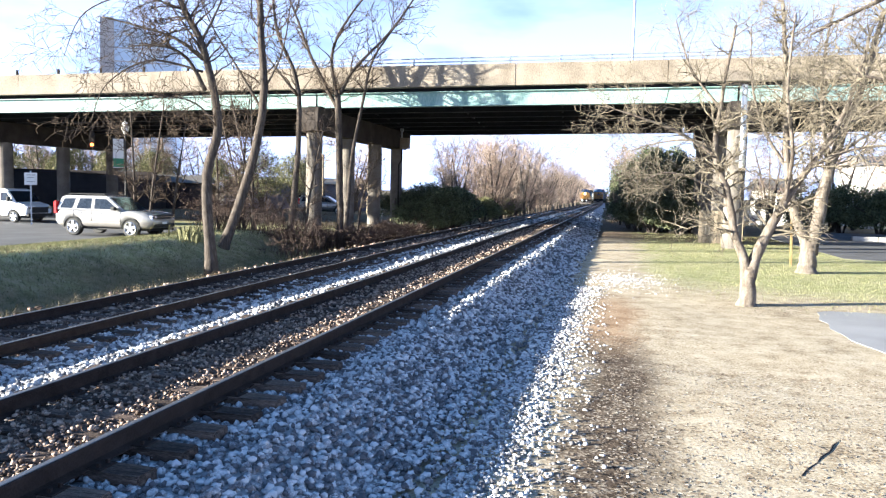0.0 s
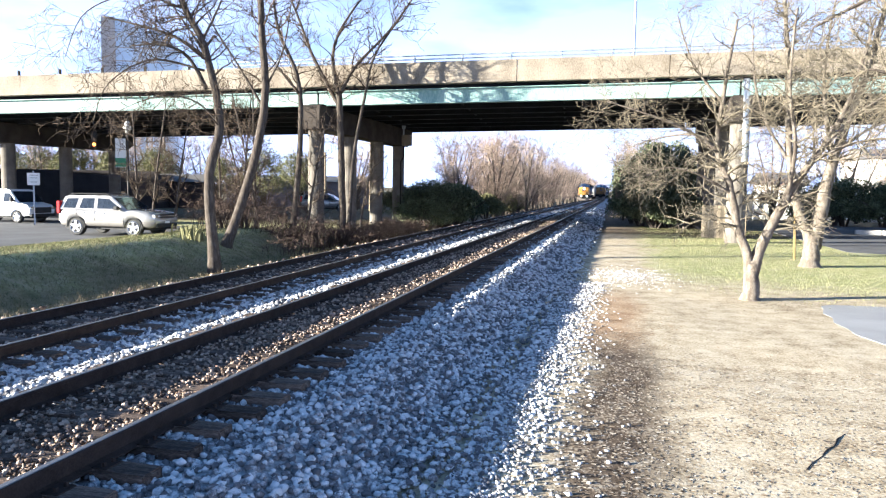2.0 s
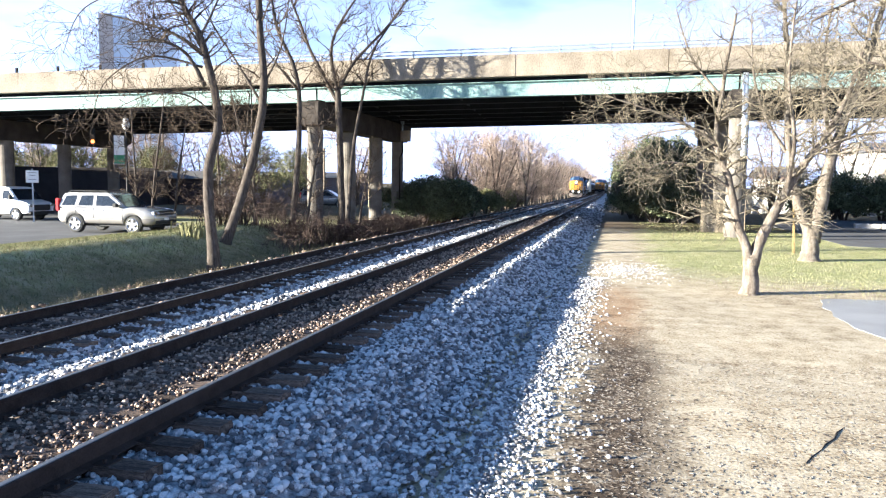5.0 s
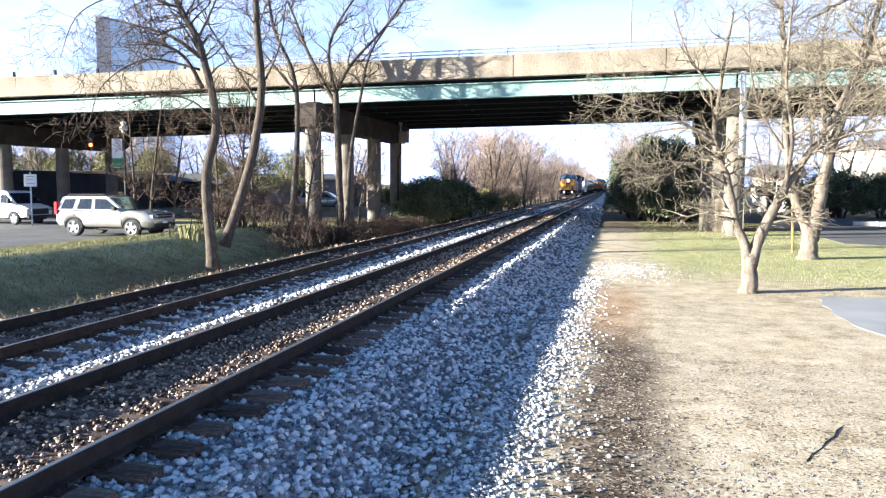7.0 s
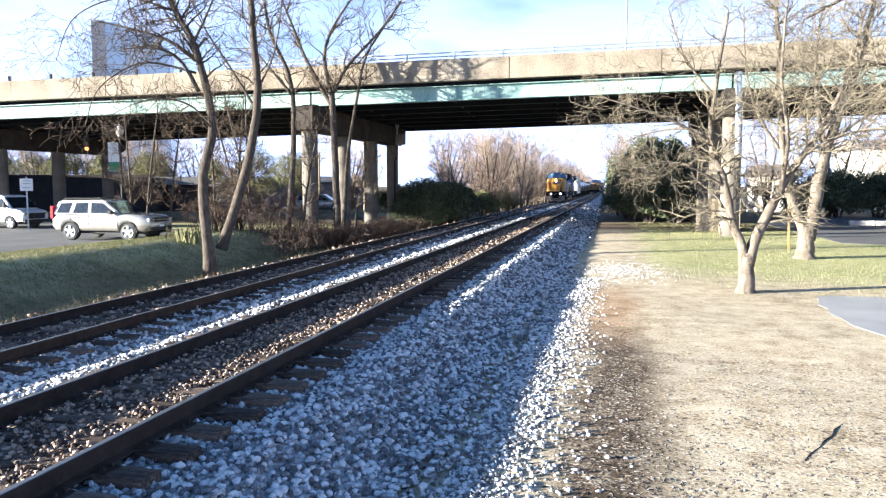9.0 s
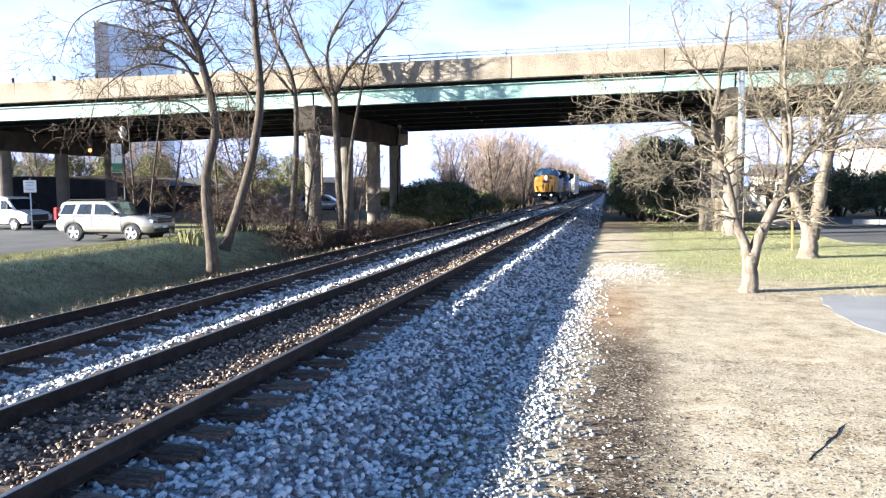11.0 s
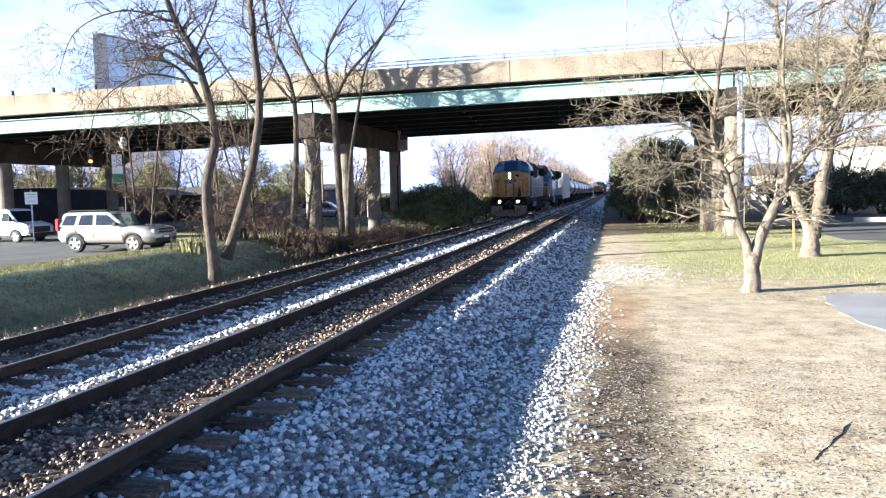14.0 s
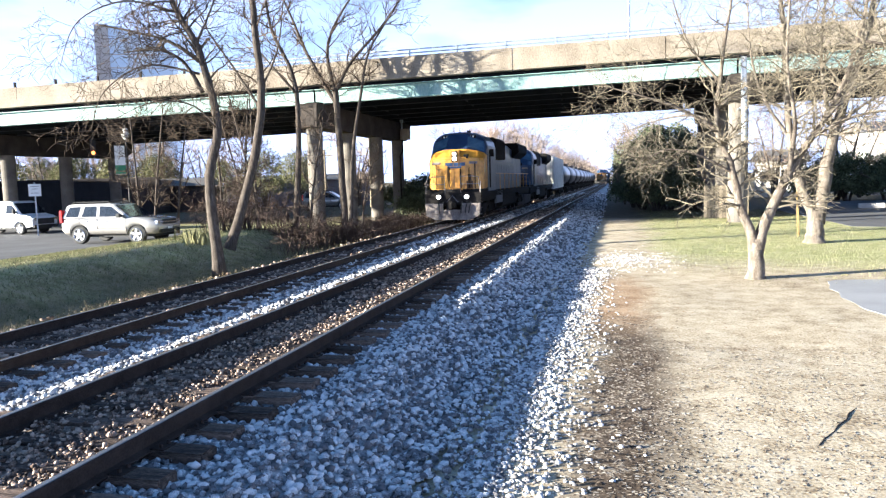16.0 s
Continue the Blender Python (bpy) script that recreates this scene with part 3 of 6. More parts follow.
slab("road_left", [(-21.6, 6), (-21.6, 22), (-20.6, 30.5), (-23.5, 36), (-34, 44), (-90, 60), (-90, 6)], -0.43, M_ASPH, "grey asphalt car park road beyond the grass bank", "road")
slab("driveway", [(4.6, 17.75), (4.35, 17.5), (4.28, 17.0), (4.12, 16.4), (4.18, 15.9), (4.05, 15.3), (4.12, 14.7), (4.09, 14.1), (4.25, 13.5), (4.4, 12.9), (4.8, 12.4), (5.4, 12.0), (9, 10.5), (40, 9), (40, 17.5), (12, 18.6)], -0.494, M_ASPH_L, "sunlit pale asphalt driveway with a ragged edge", "driveway")
slab("road_right", [(9.5, 34.5), (13, 33.2), (60, 30), (60, 66), (14, 62), (9.5, 52)], -0.494, M_ASPH, "shaded grey asphalt street beyond the lawn", "road")
kb = Shape()
for i in range(14):
    kb.box(14.2 + i * 1.5, 50.2 - i * 0.15, -0.5, 15.66 + i * 1.5, 50.5 - i * 0.15, -0.2)
tagged(part("kerb_right", kb, M_KERB, bevel=0.03), "pale concrete kerb along the street", "kerb", kind="structure")


# ---- overpass ----
BRIDGE = pose(-6.5, 37.2, 0, 0, 0, 4.0)
GRADE = 0.0215


def bz(u, z):
    return z + GRADE * (u + 4.7)


def sloped(s, u0, u1, y0, y1, z0, z1):
    """A bar along the bridge that follows its grade."""
    v = [(u, y, bz(u, z)) for u in (u0, u1) for y, z in ((y0, z0), (y1, z0), (y1, z1), (y0, z1))]
    return s.add(v, [(3, 2, 1, 0), (4, 5, 6, 7), (0, 1, 5, 4), (1, 2, 6, 5), (2, 3, 7, 6), (3, 0, 4, 7)])


def build_bridge():
    b = thing("highway_overpass", "concrete and pale green steel highway overpass across the tracks", "bridge", at=BRIDGE)
    W = 18.0
    deck = Shape()
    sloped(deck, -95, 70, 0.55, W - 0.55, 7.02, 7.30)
    part("deck", deck, M_DECK_SHADE, b, "concrete deck with underside shade in its near-black colour")
    for face, lab in ((0.0, "stained tan concrete parapet"), (W - 0.35, "stained tan concrete parapet")):
        u = -95.0
        while u < 70:
            L = 7.4
            p = Shape()
            sloped(p, u, u + L - 0.025, face, face + 0.35, 7.27, 8.33)
            sloped(p, u, u + L - 0.025, face - 0.06, face + 0.41, 7.22, 7.34)
            part("parapet_panel", p, M_CONC, b, lab, bevel=0.015)
            u += L
    for face in (0.12, W - 0.2):
        for h in (8.48, 8.66):
            r = Shape()
            sloped(r, -14, 70, face - 0.03, face + 0.03, h - 0.03, h + 0.03)
            part("rail_bar", r, M_STEEL, b)
        for k in range(34):
            u = -14 + k * 2.48
            p = Shape()
            p.box(u - 0.04, face - 0.05, bz(u, 8.3), u + 0.04, face + 0.05, bz(u, 8.68))
            part("rail_post", p, M_STEEL, b, bevel=0.01)
        for k in range(1, 30):
            u = -14 - k * 2.6
            part("short_post", Shape().box(u - 0.05, face - 0.05, bz(u, 8.3), u + 0.05, face + 0.05, bz(u, 8.62)), M_UNDER, b)
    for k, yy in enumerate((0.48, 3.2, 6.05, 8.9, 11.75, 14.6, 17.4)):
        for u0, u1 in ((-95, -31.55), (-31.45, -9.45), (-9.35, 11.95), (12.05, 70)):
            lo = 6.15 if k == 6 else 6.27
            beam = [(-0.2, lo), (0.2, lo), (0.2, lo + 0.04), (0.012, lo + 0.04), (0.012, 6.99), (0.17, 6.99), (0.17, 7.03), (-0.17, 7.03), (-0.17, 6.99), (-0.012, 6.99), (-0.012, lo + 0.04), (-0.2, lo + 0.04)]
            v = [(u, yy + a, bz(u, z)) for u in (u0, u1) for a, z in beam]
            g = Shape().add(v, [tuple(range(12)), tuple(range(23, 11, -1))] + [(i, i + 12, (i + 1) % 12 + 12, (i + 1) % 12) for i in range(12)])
            part("girder", g, M_TEAL if k == 0 else M_TEAL_SHADE, b, "pale green painted steel girder" if k == 0 else "")
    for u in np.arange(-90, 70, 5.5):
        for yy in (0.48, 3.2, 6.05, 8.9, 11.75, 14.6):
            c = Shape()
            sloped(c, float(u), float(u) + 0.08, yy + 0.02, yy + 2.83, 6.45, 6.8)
            part("cross_brace", c, M_TEAL_SHADE, b)


def build_pier(x, cap_z, front, ys, radius=0.42, label="grey concrete bridge pier of round columns under a cap beam"):
    p = thing("bridge_pier", label, "pier", "bridge piers")
    cap = Shape().prism([(front, cap_z), (front + 0.1, cap_z + 1.22), (ys[-1] + 1.6, cap_z + 1.22), (ys[-1] + 1.6, cap_z + 0.5), (ys[-1] + 0.6, cap_z), (front + 0.9, cap_z - 0.02)], x - 0.55, x + 0.55, "x")
    part("cap_beam", cap, M_CAP, p, "concrete cap beam, dark with the shade under the deck", bevel=0.03)
    for y in ys:
        part("column", Shape().tube([(x, y, -1.0), (x, y, cap_z + 0.1)], radius, 20), M_CONC_G, p, smooth=False)
    for k in range(7):
        yy = ys[0] + 0.2 + k * (ys[-1] - ys[0]) / 6
        part("bearing_pad", Shape().box(x - 0.35, yy - 0.3, cap_z + 1.2, x + 0.35, yy + 0.3, cap_z + 1.34), M_UNDER, p)


# added out of view to keep the low sun off piers and walls below
def build_sun_block():
    a = thing("bridge_abutment", "unseen grey concrete wall added to block low sun under the overpass", "wall")
    part("wall_face", Shape().box(-70, 33.2, -0.6, -52.5, 51.5, 5.2), M_CONC_G, a)
    part("sun_block_ledge", Shape().box(-70, 33.0, 5.2, -53.2, 51.7, 5.45), M_CONC_G, a)


build_bridge()
build_sun_block()
build_pier(-15.7, 4.85, 35.4, (36.3, 41.2, 46.1, 51.0))
build_pier(-38.0, 4.3, 33.0, (34.2, 39.2, 44.2, 49.3), 0.42)
build_pier(5.5, 5.35, 37.3, (38.6, 43.6, 48.8, 54.0), 0.46)
build_pier(27.0, 5.9, 39.6, (40.9, 45.9, 50.9, 56.0))


# ---- trees ----
def along(pts, n):
    """n points evenly along a polyline, smoothed."""
    p = [Vector(q) for q in pts]
    out = []
    for i in range(n):
        s = i / (n - 1) * (len(p) - 1)
        k = min(int(s), len(p) - 2)
        u = s - k
        a, b, c, d = p[max(k - 1, 0)], p[k], p[k + 1], p[min(k + 2, len(p) - 1)]
        out.append(0.5 * ((2 * b) + (c - a) * u + (2 * a - 5 * b + 4 * c - d) * u * u + (3 * b - a - 3 * c + d) * u ** 3))
    return out


def sprout(rng, shape, start, heading, length, radius, depth, up=0.15, wander=0.35, split=4, sides=4, least=0.003):
    """A crooked branch that forks into finer ones."""
    n = max(3, int(length / 0.22) if depth > 1 else 4)
    n = min(n, 9)
    pts, h, p = [Vector(start)], Vector(heading).normalized(), Vector(start)
    for i in range(n):
        h = (h + Vector((rng.gauss(0, wander), rng.gauss(0, wander), rng.gauss(0, wander) + up)) * 0.5).normalized()
        p = p + h * (length / n)
        pts.append(p.copy())
    shape.tube(pts, [max(least, radius * (1 - 0.72 * i / n)) for i in range(n + 1)], sides)
    if depth <= 0:
        return
    for k in range(split):
        i = rng.randint(max(1, n // 3), n)
        d = (pts[i] - pts[i - 1]).normalized()
        side = d.orthogonal().normalized()
        side.rotate(Matrix.Rotation(rng.uniform(0, math.tau), 3, d))
        sprout(rng, shape, pts[i], d * rng.uniform(0.4, 1.0) + side * rng.uniform(0.5, 1.0), length * rng.uniform(0.42, 0.72), max(least, radius * rng.uniform(0.35, 0.55)), depth - 1, up, wander, split, 3, least)


def bare_tree(name, label, limbs, bark, twig, seed, children=7, reach=1.6, depth=2, least=0.004, up=0.15, group="", split=4, skip=0.35, lean=None):
    """limbs: (polyline, thick radius, thin radius); the first is the trunk."""
    rng = random.Random(seed)
    t = thing(name, label, "tree", group, at=pose(*limbs[0][0][0]))
    inv = -Vector(limbs[0][0][0])
    crown = Shape()
    for j, (pts, r0, r1) in enumerate(limbs):
        p = [q + inv for q in along(pts, 6 + 3 * len(pts))]
        n = len(p)
        jit = [q + Vector((rng.gauss(0, 0.06), rng.gauss(0, 0.06), 0)) * r0 for q in p]
        rad = [r0 + (r1 - r0) * (i / (n - 1)) ** 0.8 for i in range(n)]
        if j == 0:
            jit[0] = jit[0] - Vector((0, 0, 0.25))
            rad[0], rad[1] = r0 * 1.55, r0 * 1.12
        if j == 0 and n > 4:
            jit[2:] = [q + Vector((rng.gauss(0, 0.05), rng.gauss(0, 0.05), 0)) * r0 for q in p[2:]]
        part("trunk" if j == 0 else "limb", Shape().tube(jit, rad, 10 if r0 > 0.06 else 6), bark, t, smooth=True)
        total = sum((p[i + 1] - p[i]).length for i in range(n - 1))
        for k in range(0 if j == 0 and skip >= 1.0 else int(children * (total / 4.0 + 0.4))):
            i = rng.randint(min(int(n * skip), n - 1), n - 1) if j == 0 else rng.randint(int(n * 0.3), n - 1)
            d = (p[i] - p[i - 1]).normalized()
            side = d.orthogonal().normalized()
            side.rotate(Matrix.Rotation(rng.uniform(0, math.tau), 3, d))
            go = d * 0.5 + side * rng.uniform(0.6, 1.1)
            if lean is not None:
                go = go + Vector(lean) * rng.uniform(0, 0.7)
            sprout(rng, crown, p[i], go, reach * rng.uniform(0.5, 1.1), min(rad[i] * 0.55, 0.03 + least), depth, up, 0.35, split, 4, least)
    part("crown", crown, twig, t, "bare branches and twigs")
    return t


bare_tree("tree", "tall bare grey-barked tree leaning beside the ditch", [
    ([(-12.71, 21.29, -0.98), (-13.02, 21.45, 2.06), (-12.75, 21.68, 3.88), (-13.28, 21.75, 6.26), (-14.04, 21.69, 7.72), (-14.6, 21.7, 9.3)], 0.19, 0.08),
    ([(-13.23, 21.75, 6.0), (-14.21, 21.57, 6.65), (-15.28, 21.34, 7.0), (-16.6, 21.11, 7.3)], 0.07, 0.02),
    ([(-13.2, 21.67, 5.0), (-13.75, 21.5, 6.0), (-14.6, 21.3, 6.4), (-15.7, 21.2, 6.35)], 0.08, 0.02),
    ([(-12.75, 21.68, 3.9), (-13.5, 21.4, 4.6), (-14.6, 21.0, 4.7), (-15.9, 20.8, 4.2)], 0.04, 0.012),
    ([(-13.3, 21.7, 5.6), (-14.9, 21.2, 5.9), (-16.3, 20.9, 5.1), (-16.8, 20.8, 3.9)], 0.045, 0.01),
    ([(-14.0, 21.7, 7.6), (-15.6, 21.3, 8.0), (-17.2, 21.0, 7.4), (-17.9, 20.9, 6.0)], 0.04, 0.01),
    ([(-13.2, 21.7, 6.0), (-14.3, 22.3, 7.2), (-15.6, 22.6, 8.6)], 0.05, 0.015),
    ([(-13.4, 21.7, 6.5), (-12.9, 21.9, 7.6), (-12.4, 22.1, 9.0)], 0.05, 0.02)], M_BARK, M_TWIG, 11, 11, 1.5, 2, 0.006, -0.03, "trees beside the ditch")
bare_tree("tree", "tall slender bare tree with a leaning lit trunk", [
    ([(-15.25, 26.12, -0.85), (-14.27, 26.66, 2.51), (-13.87, 27.01, 5.41), (-14.07, 27.15, 7.64), (-14.19, 27.27, 9.43), (-14.36, 27.35, 11.4)], 0.21, 0.11),
    ([(-13.95, 27.0, 5.0), (-14.9, 26.8, 6.6), (-15.9, 26.6, 8.2), (-16.6, 26.5, 9.8)], 0.06, 0.02),
    ([(-13.95, 27.0, 5.6), (-13.2, 27.2, 7.2), (-12.9, 27.3, 9.0)], 0.05, 0.02)], M_BARK, M_TWIG, 12, 6, 1.9, 2, 0.007, 0.1, "trees beside the ditch", skip=0.45)
bare_tree("tree", "bare forked tree in front of the overpass", [
    ([(-13.48, 34.55, -1.0), (-13.78, 34.99, 3.19), (-13.97, 35.19, 6.03), (-14.09, 35.23, 6.88)], 0.19, 0.15),
    ([(-13.97, 35.19, 5.9), (-15.3, 35.06, 8.31), (-16.01, 35.04, 10.02), (-16.9, 35.0, 12.2)], 0.12, 0.04),
    ([(-14.03, 35.22, 6.5), (-14.39, 35.31, 8.59), (-13.8, 35.59, 10.29), (-12.4, 35.96, 12.2)], 0.11, 0.04),
    ([(-13.95, 35.22, 6.6), (-13.22, 35.54, 8.01), (-11.58, 36.0, 9.84), (-10.0, 36.4, 12.2)], 0.11, 0.04)], M_BARK, M_TWIG, 13, 6, 1.8, 2, 0.009, 0.2, "trees beside the ditch", skip=0.7)
bare_tree("tree", "slim bare tree curving up beside a forked one", [
    ([(-13.2, 34.45, -1.0), (-13.11, 34.9, 3.19), (-12.65, 35.2, 6.3), (-12.25, 35.5, 8.43), (-11.03, 35.9, 10.4)], 0.12, 0.04)], M_BARK, M_TWIG, 14, 5, 1.6, 2, 0.009, 0.2, "trees beside the ditch", skip=0.55)
bare_tree("tree", "bare pale-trunked tree among brambles", [
    ([(-15.2, 32.28, -0.85), (-14.96, 32.75, 4.49), (-15.25, 32.92, 7.17), (-16.19, 32.88, 9.33), (-16.6, 32.95, 12.0)], 0.17, 0.05),
    ([(-15.1, 32.8, 6.3), (-16.4, 32.6, 7.9), (-17.4, 32.4, 9.2)], 0.07, 0.02)], M_BARK, M_TWIG, 15, 6, 1.8, 2, 0.009, 0.2, "trees beside the ditch")
for k, (bx, by, tx, tz) in enumerate(((-16.6, 31.6, -18.2, 6.2), (-16.9, 31.9, -17.3, 6.8), (-14.6, 32.6, -13.9, 4.6), (-17.6, 32.4, -19.2, 5.4), (-23.6, 33.4, -23.0, 6.0), (-22.6, 33.9, -22.0, 5.4), (-24.6, 33.7, -25.2, 5.6), (-18.2, 32.9, -17.9, 6.2), (-19.6, 33.4, -20.1, 6.3), (-13.2, 36.0, -12.6, 3.0))):
    bare_tree("sapling", "thin bare sapling stem rising from brambles", [
        ([(bx, by, ground_z(bx, by) - 0.05), (bx + 0.35 * (tx - bx), by + 0.2, tz * 0.4), (tx, by + 0.5, tz)], 0.085, 0.03)], M_BARK, M_TWIG, 20 + k, 13, 1.25, 2, 0.008, 0.15, "saplings", skip=0.3)

bare_tree("tree", "low branching bare tree with sunlit pale bark", [
    ([(2.97, 17.94, -0.52), (2.96, 17.98, 0.0), (2.99, 18.02, 0.38)], 0.215, 0.14),
    ([(2.95, 18.0, -0.15), (2.88, 18.01, 0.45), (2.6, 18.0, 1.27), (2.4, 18.03, 2.18), (2.1, 18.03, 2.96), (2.21, 18.17, 4.26), (2.43, 18.34, 5.9)], 0.145, 0.03),
    ([(2.98, 17.98, -0.2), (3.06, 18.04, 0.45), (3.36, 18.18, 1.2), (3.86, 18.38, 2.17), (4.48, 18.6, 3.07), (5.1, 18.86, 4.36), (5.5, 19.0, 6.0)], 0.175, 0.03),
    ([(2.15, 18.03, 2.9), (1.31, 17.88, 3.42), (0.42, 17.69, 3.75), (-0.4, 17.52, 3.99)], 0.05, 0.012),
    ([(2.15, 18.05, 3.1), (1.5, 18.3, 3.3), (0.7, 18.5, 3.2), (0.1, 18.6, 3.0)], 0.04, 0.01),
    ([(2.5, 18.03, 1.9), (1.7, 17.7, 2.35), (1.0, 17.5, 2.5), (0.55, 17.4, 2.3)], 0.035, 0.01),
    ([(2.2, 18.15, 4.0), (1.5, 18.1, 4.9), (1.1, 18.0, 6.0)], 0.04, 0.012),
    ([(3.7, 18.3, 1.9), (3.75, 18.0, 3.0), (3.55, 17.9, 4.4), (3.6, 17.8, 6.0)], 0.06, 0.02),
    ([(4.2, 18.5, 2.7), (5.0, 18.2, 3.1), (5.9, 18.0, 3.2), (6.8, 17.9, 3.1)], 0.05, 0.015),
    ([(4.5, 18.6, 3.1), (5.3, 18.7, 3.9), (6.3, 18.6, 4.6)], 0.05, 0.015)], M_BARK_P, M_TWIG_P, 31, 17, 0.95, 2, 0.0035, 0.02, "lawn trees", split=5, skip=1.0)
bare_tree("tree", "forked bare lawn tree with thick pale trunk", [
    ([(6.28, 26.89, -0.52), (6.3, 26.92, 0.1), (6.34, 26.99, 0.7)], 0.34, 0.22),
    ([(6.3, 26.95, 0.2), (5.76, 26.94, 1.7), (5.45, 27.0, 3.41), (5.3, 27.21, 6.27), (5.1, 27.33, 8.6)], 0.20, 0.06),
    ([(6.34, 26.95, 0.15), (6.68, 27.2, 2.07), (7.03, 27.41, 3.59), (7.84, 27.8, 5.86), (8.4, 28.0, 8.4)], 0.28, 0.07),
    ([(5.5, 27.0, 3.0), (4.7, 26.8, 4.2), (4.2, 26.6, 5.6), (4.0, 26.5, 7.6)], 0.07, 0.02),
    ([(6.9, 27.35, 3.1), (6.5, 27.1, 4.8), (6.4, 27.0, 6.4), (6.6, 27.0, 8.4)], 0.09, 0.03),
    ([(7.0, 27.4, 3.4), (8.0, 27.2, 4.2), (9.4, 27.0, 4.7)], 0.07, 0.02)], M_BARK_P, M_TWIG_P, 32, 17, 1.4, 2, 0.0045, 0.05, "lawn trees", split=5, skip=1.0)
# a larger tree beyond the driveway, whose limbs reach across the upper corner
bare_tree("tree", "spreading bare tree with dark overhanging limbs", [
    ([(9.6, 15.4, -0.5), (9.5, 15.4, 1.5), (9.3, 15.3, 3.2)], 0.26, 0.2),
    ([(9.3, 15.3, 3.1), (7.6, 15.2, 3.7), (5.6, 15.2, 4.0), (4.3, 15.1, 4.25)], 0.10, 0.025),
    ([(9.3, 15.3, 3.2), (7.8, 15.0, 5.2), (6.2, 14.8, 6.0), (4.6, 14.6, 5.6), (3.2, 14.5, 4.9)], 0.10, 0.02),
    ([(9.3, 15.3, 3.2), (8.4, 15.6, 5.5), (7.4, 15.8, 7.4)], 0.10, 0.03)], M_BARK, M_TWIG_P, 33, 16, 1.1, 2, 0.0035, -0.02, "lawn trees", split=5, skip=0.9)


# ---- woods along the line, one mesh set, many trees ----
def wood_tree(seed, height, spread, twig):
    rng = random.Random(seed)
    t = thing("woodland_tree", "bare woodland tree with dense tan twigs beside the line", "tree", "woods along the line")
    trunk, crown = Shape(), Shape()
    stems = rng.randint(2, 4)
    for s in range(stems):
        a = rng.uniform(0, math.tau)
        top = Vector((math.cos(a) * spread * 0.5, math.sin(a) * spread * 0.5, height * rng.uniform(0.7, 0.9)))
        pts = along([(0, 0, -0.3), (top.x * 0.25 + rng.gauss(0, 0.15), top.y * 0.25, top.z * 0.4), top], 8)
        trunk.tube(pts, [0.15 * (1 - 0.75 * i / 7) for i in range(8)], 6)
        for k in range(12):
            i = rng.randint(2, 7)
            b = rng.uniform(0, math.tau)
            sprout(rng, crown, pts[i], (math.cos(b), math.sin(b), rng.uniform(0.2, 0.9)), height * rng.uniform(0.16, 0.3), 0.035, 2, 0.2, 0.3, 4, 3, 0.012)
    part("trunk", trunk, M_BARK, t)
    part("crown", crown, twig, t)
    return t


def plant(kinds, spots, seed):
    rng = random.Random(seed)
    used = set()
    for x, y, s in spots:
        k = rng.randrange(len(kinds))
        m = pose(x, y, ground_z(x, y) - 0.05, 0, 0, rng.uniform(0, 360))
        if k not in used:
            used.add(k)
            kinds[k].matrix_basis = m @ Matrix.Diagonal((s, s, s, 1))
        else:
            c = copy_thing(kinds[k], m)
            c.scale = (s, s, s)


wood_kinds = [wood_tree(50 + i, 8.0, 3.4, M_TWIG_T) for i in range(5)]
rw = random.Random(9)
spots = []
for i in range(34):
    y = 66 + i * 5.2 + rw.uniform(-2, 2)
    spots.append((-max(0.0, 13.6 - 0.01 * y) - rw.uniform(0, 3.0), y, rw.uniform(0.95, 1.3)))
for i in range(22):
    spots.append((-20 - rw.uniform(0, 6), 76 + i * 7.5 + rw.uniform(-2, 2), rw.uniform(0.95, 1.3)))
for i in range(44):
    spots.append((-12.6 - rw.uniform(0, 2.8), 60 + i * 1.9 + rw.uniform(-1, 1), rw.uniform(0.6, 0.95)))
for i in range(20):
    spots.append((3.5 + rw.uniform(0, 4), 78 + i * 9 + rw.uniform(-2, 2), rw.uniform(0.8, 1.1)))
for i in range(34):
    spots.append((-100 + i * 2.7 + rw.uniform(-1, 1), 84 + rw.uniform(-12, 14), rw.uniform(0.7, 1.2)))
for i in range(14):
    spots.append((11 + i * 3.2, 72 + rw.uniform(-5, 14), rw.uniform(0.75, 1.15)))
spots += [(0.2, 66, 0.8), (1.6, 69, 0.9), (0.6, 73, 0.85), (0.5, 82, 0.9), (-60, 78, 1.5), (-64, 80, 1.6), (-67, 82, 1.6), (-56, 79, 1.4), (-70, 84, 1.5)]
for i in range(10):
    spots.append((-34 + i * 2.6 + rw.uniform(-0.5, 0.5), 560 + rw.uniform(0, 60), 1.5))
for i in range(34):
    spots.append((-17.0 - rw.uniform(0, 4.0), 246 + i * 8 + rw.uniform(-2, 2), rw.uniform(1.1, 1.4)))
spots = [(x, y, s) for x, y, s in spots if not -0.36 < x / y < -0.231]
spots = [(x, y, s) for x, y, s in spots if not (-34 < x < -9 and abs(y - 74.5 - 0.488 * (x + 8.6)) < 4.5)]
plant(wood_kinds, spots, 5)


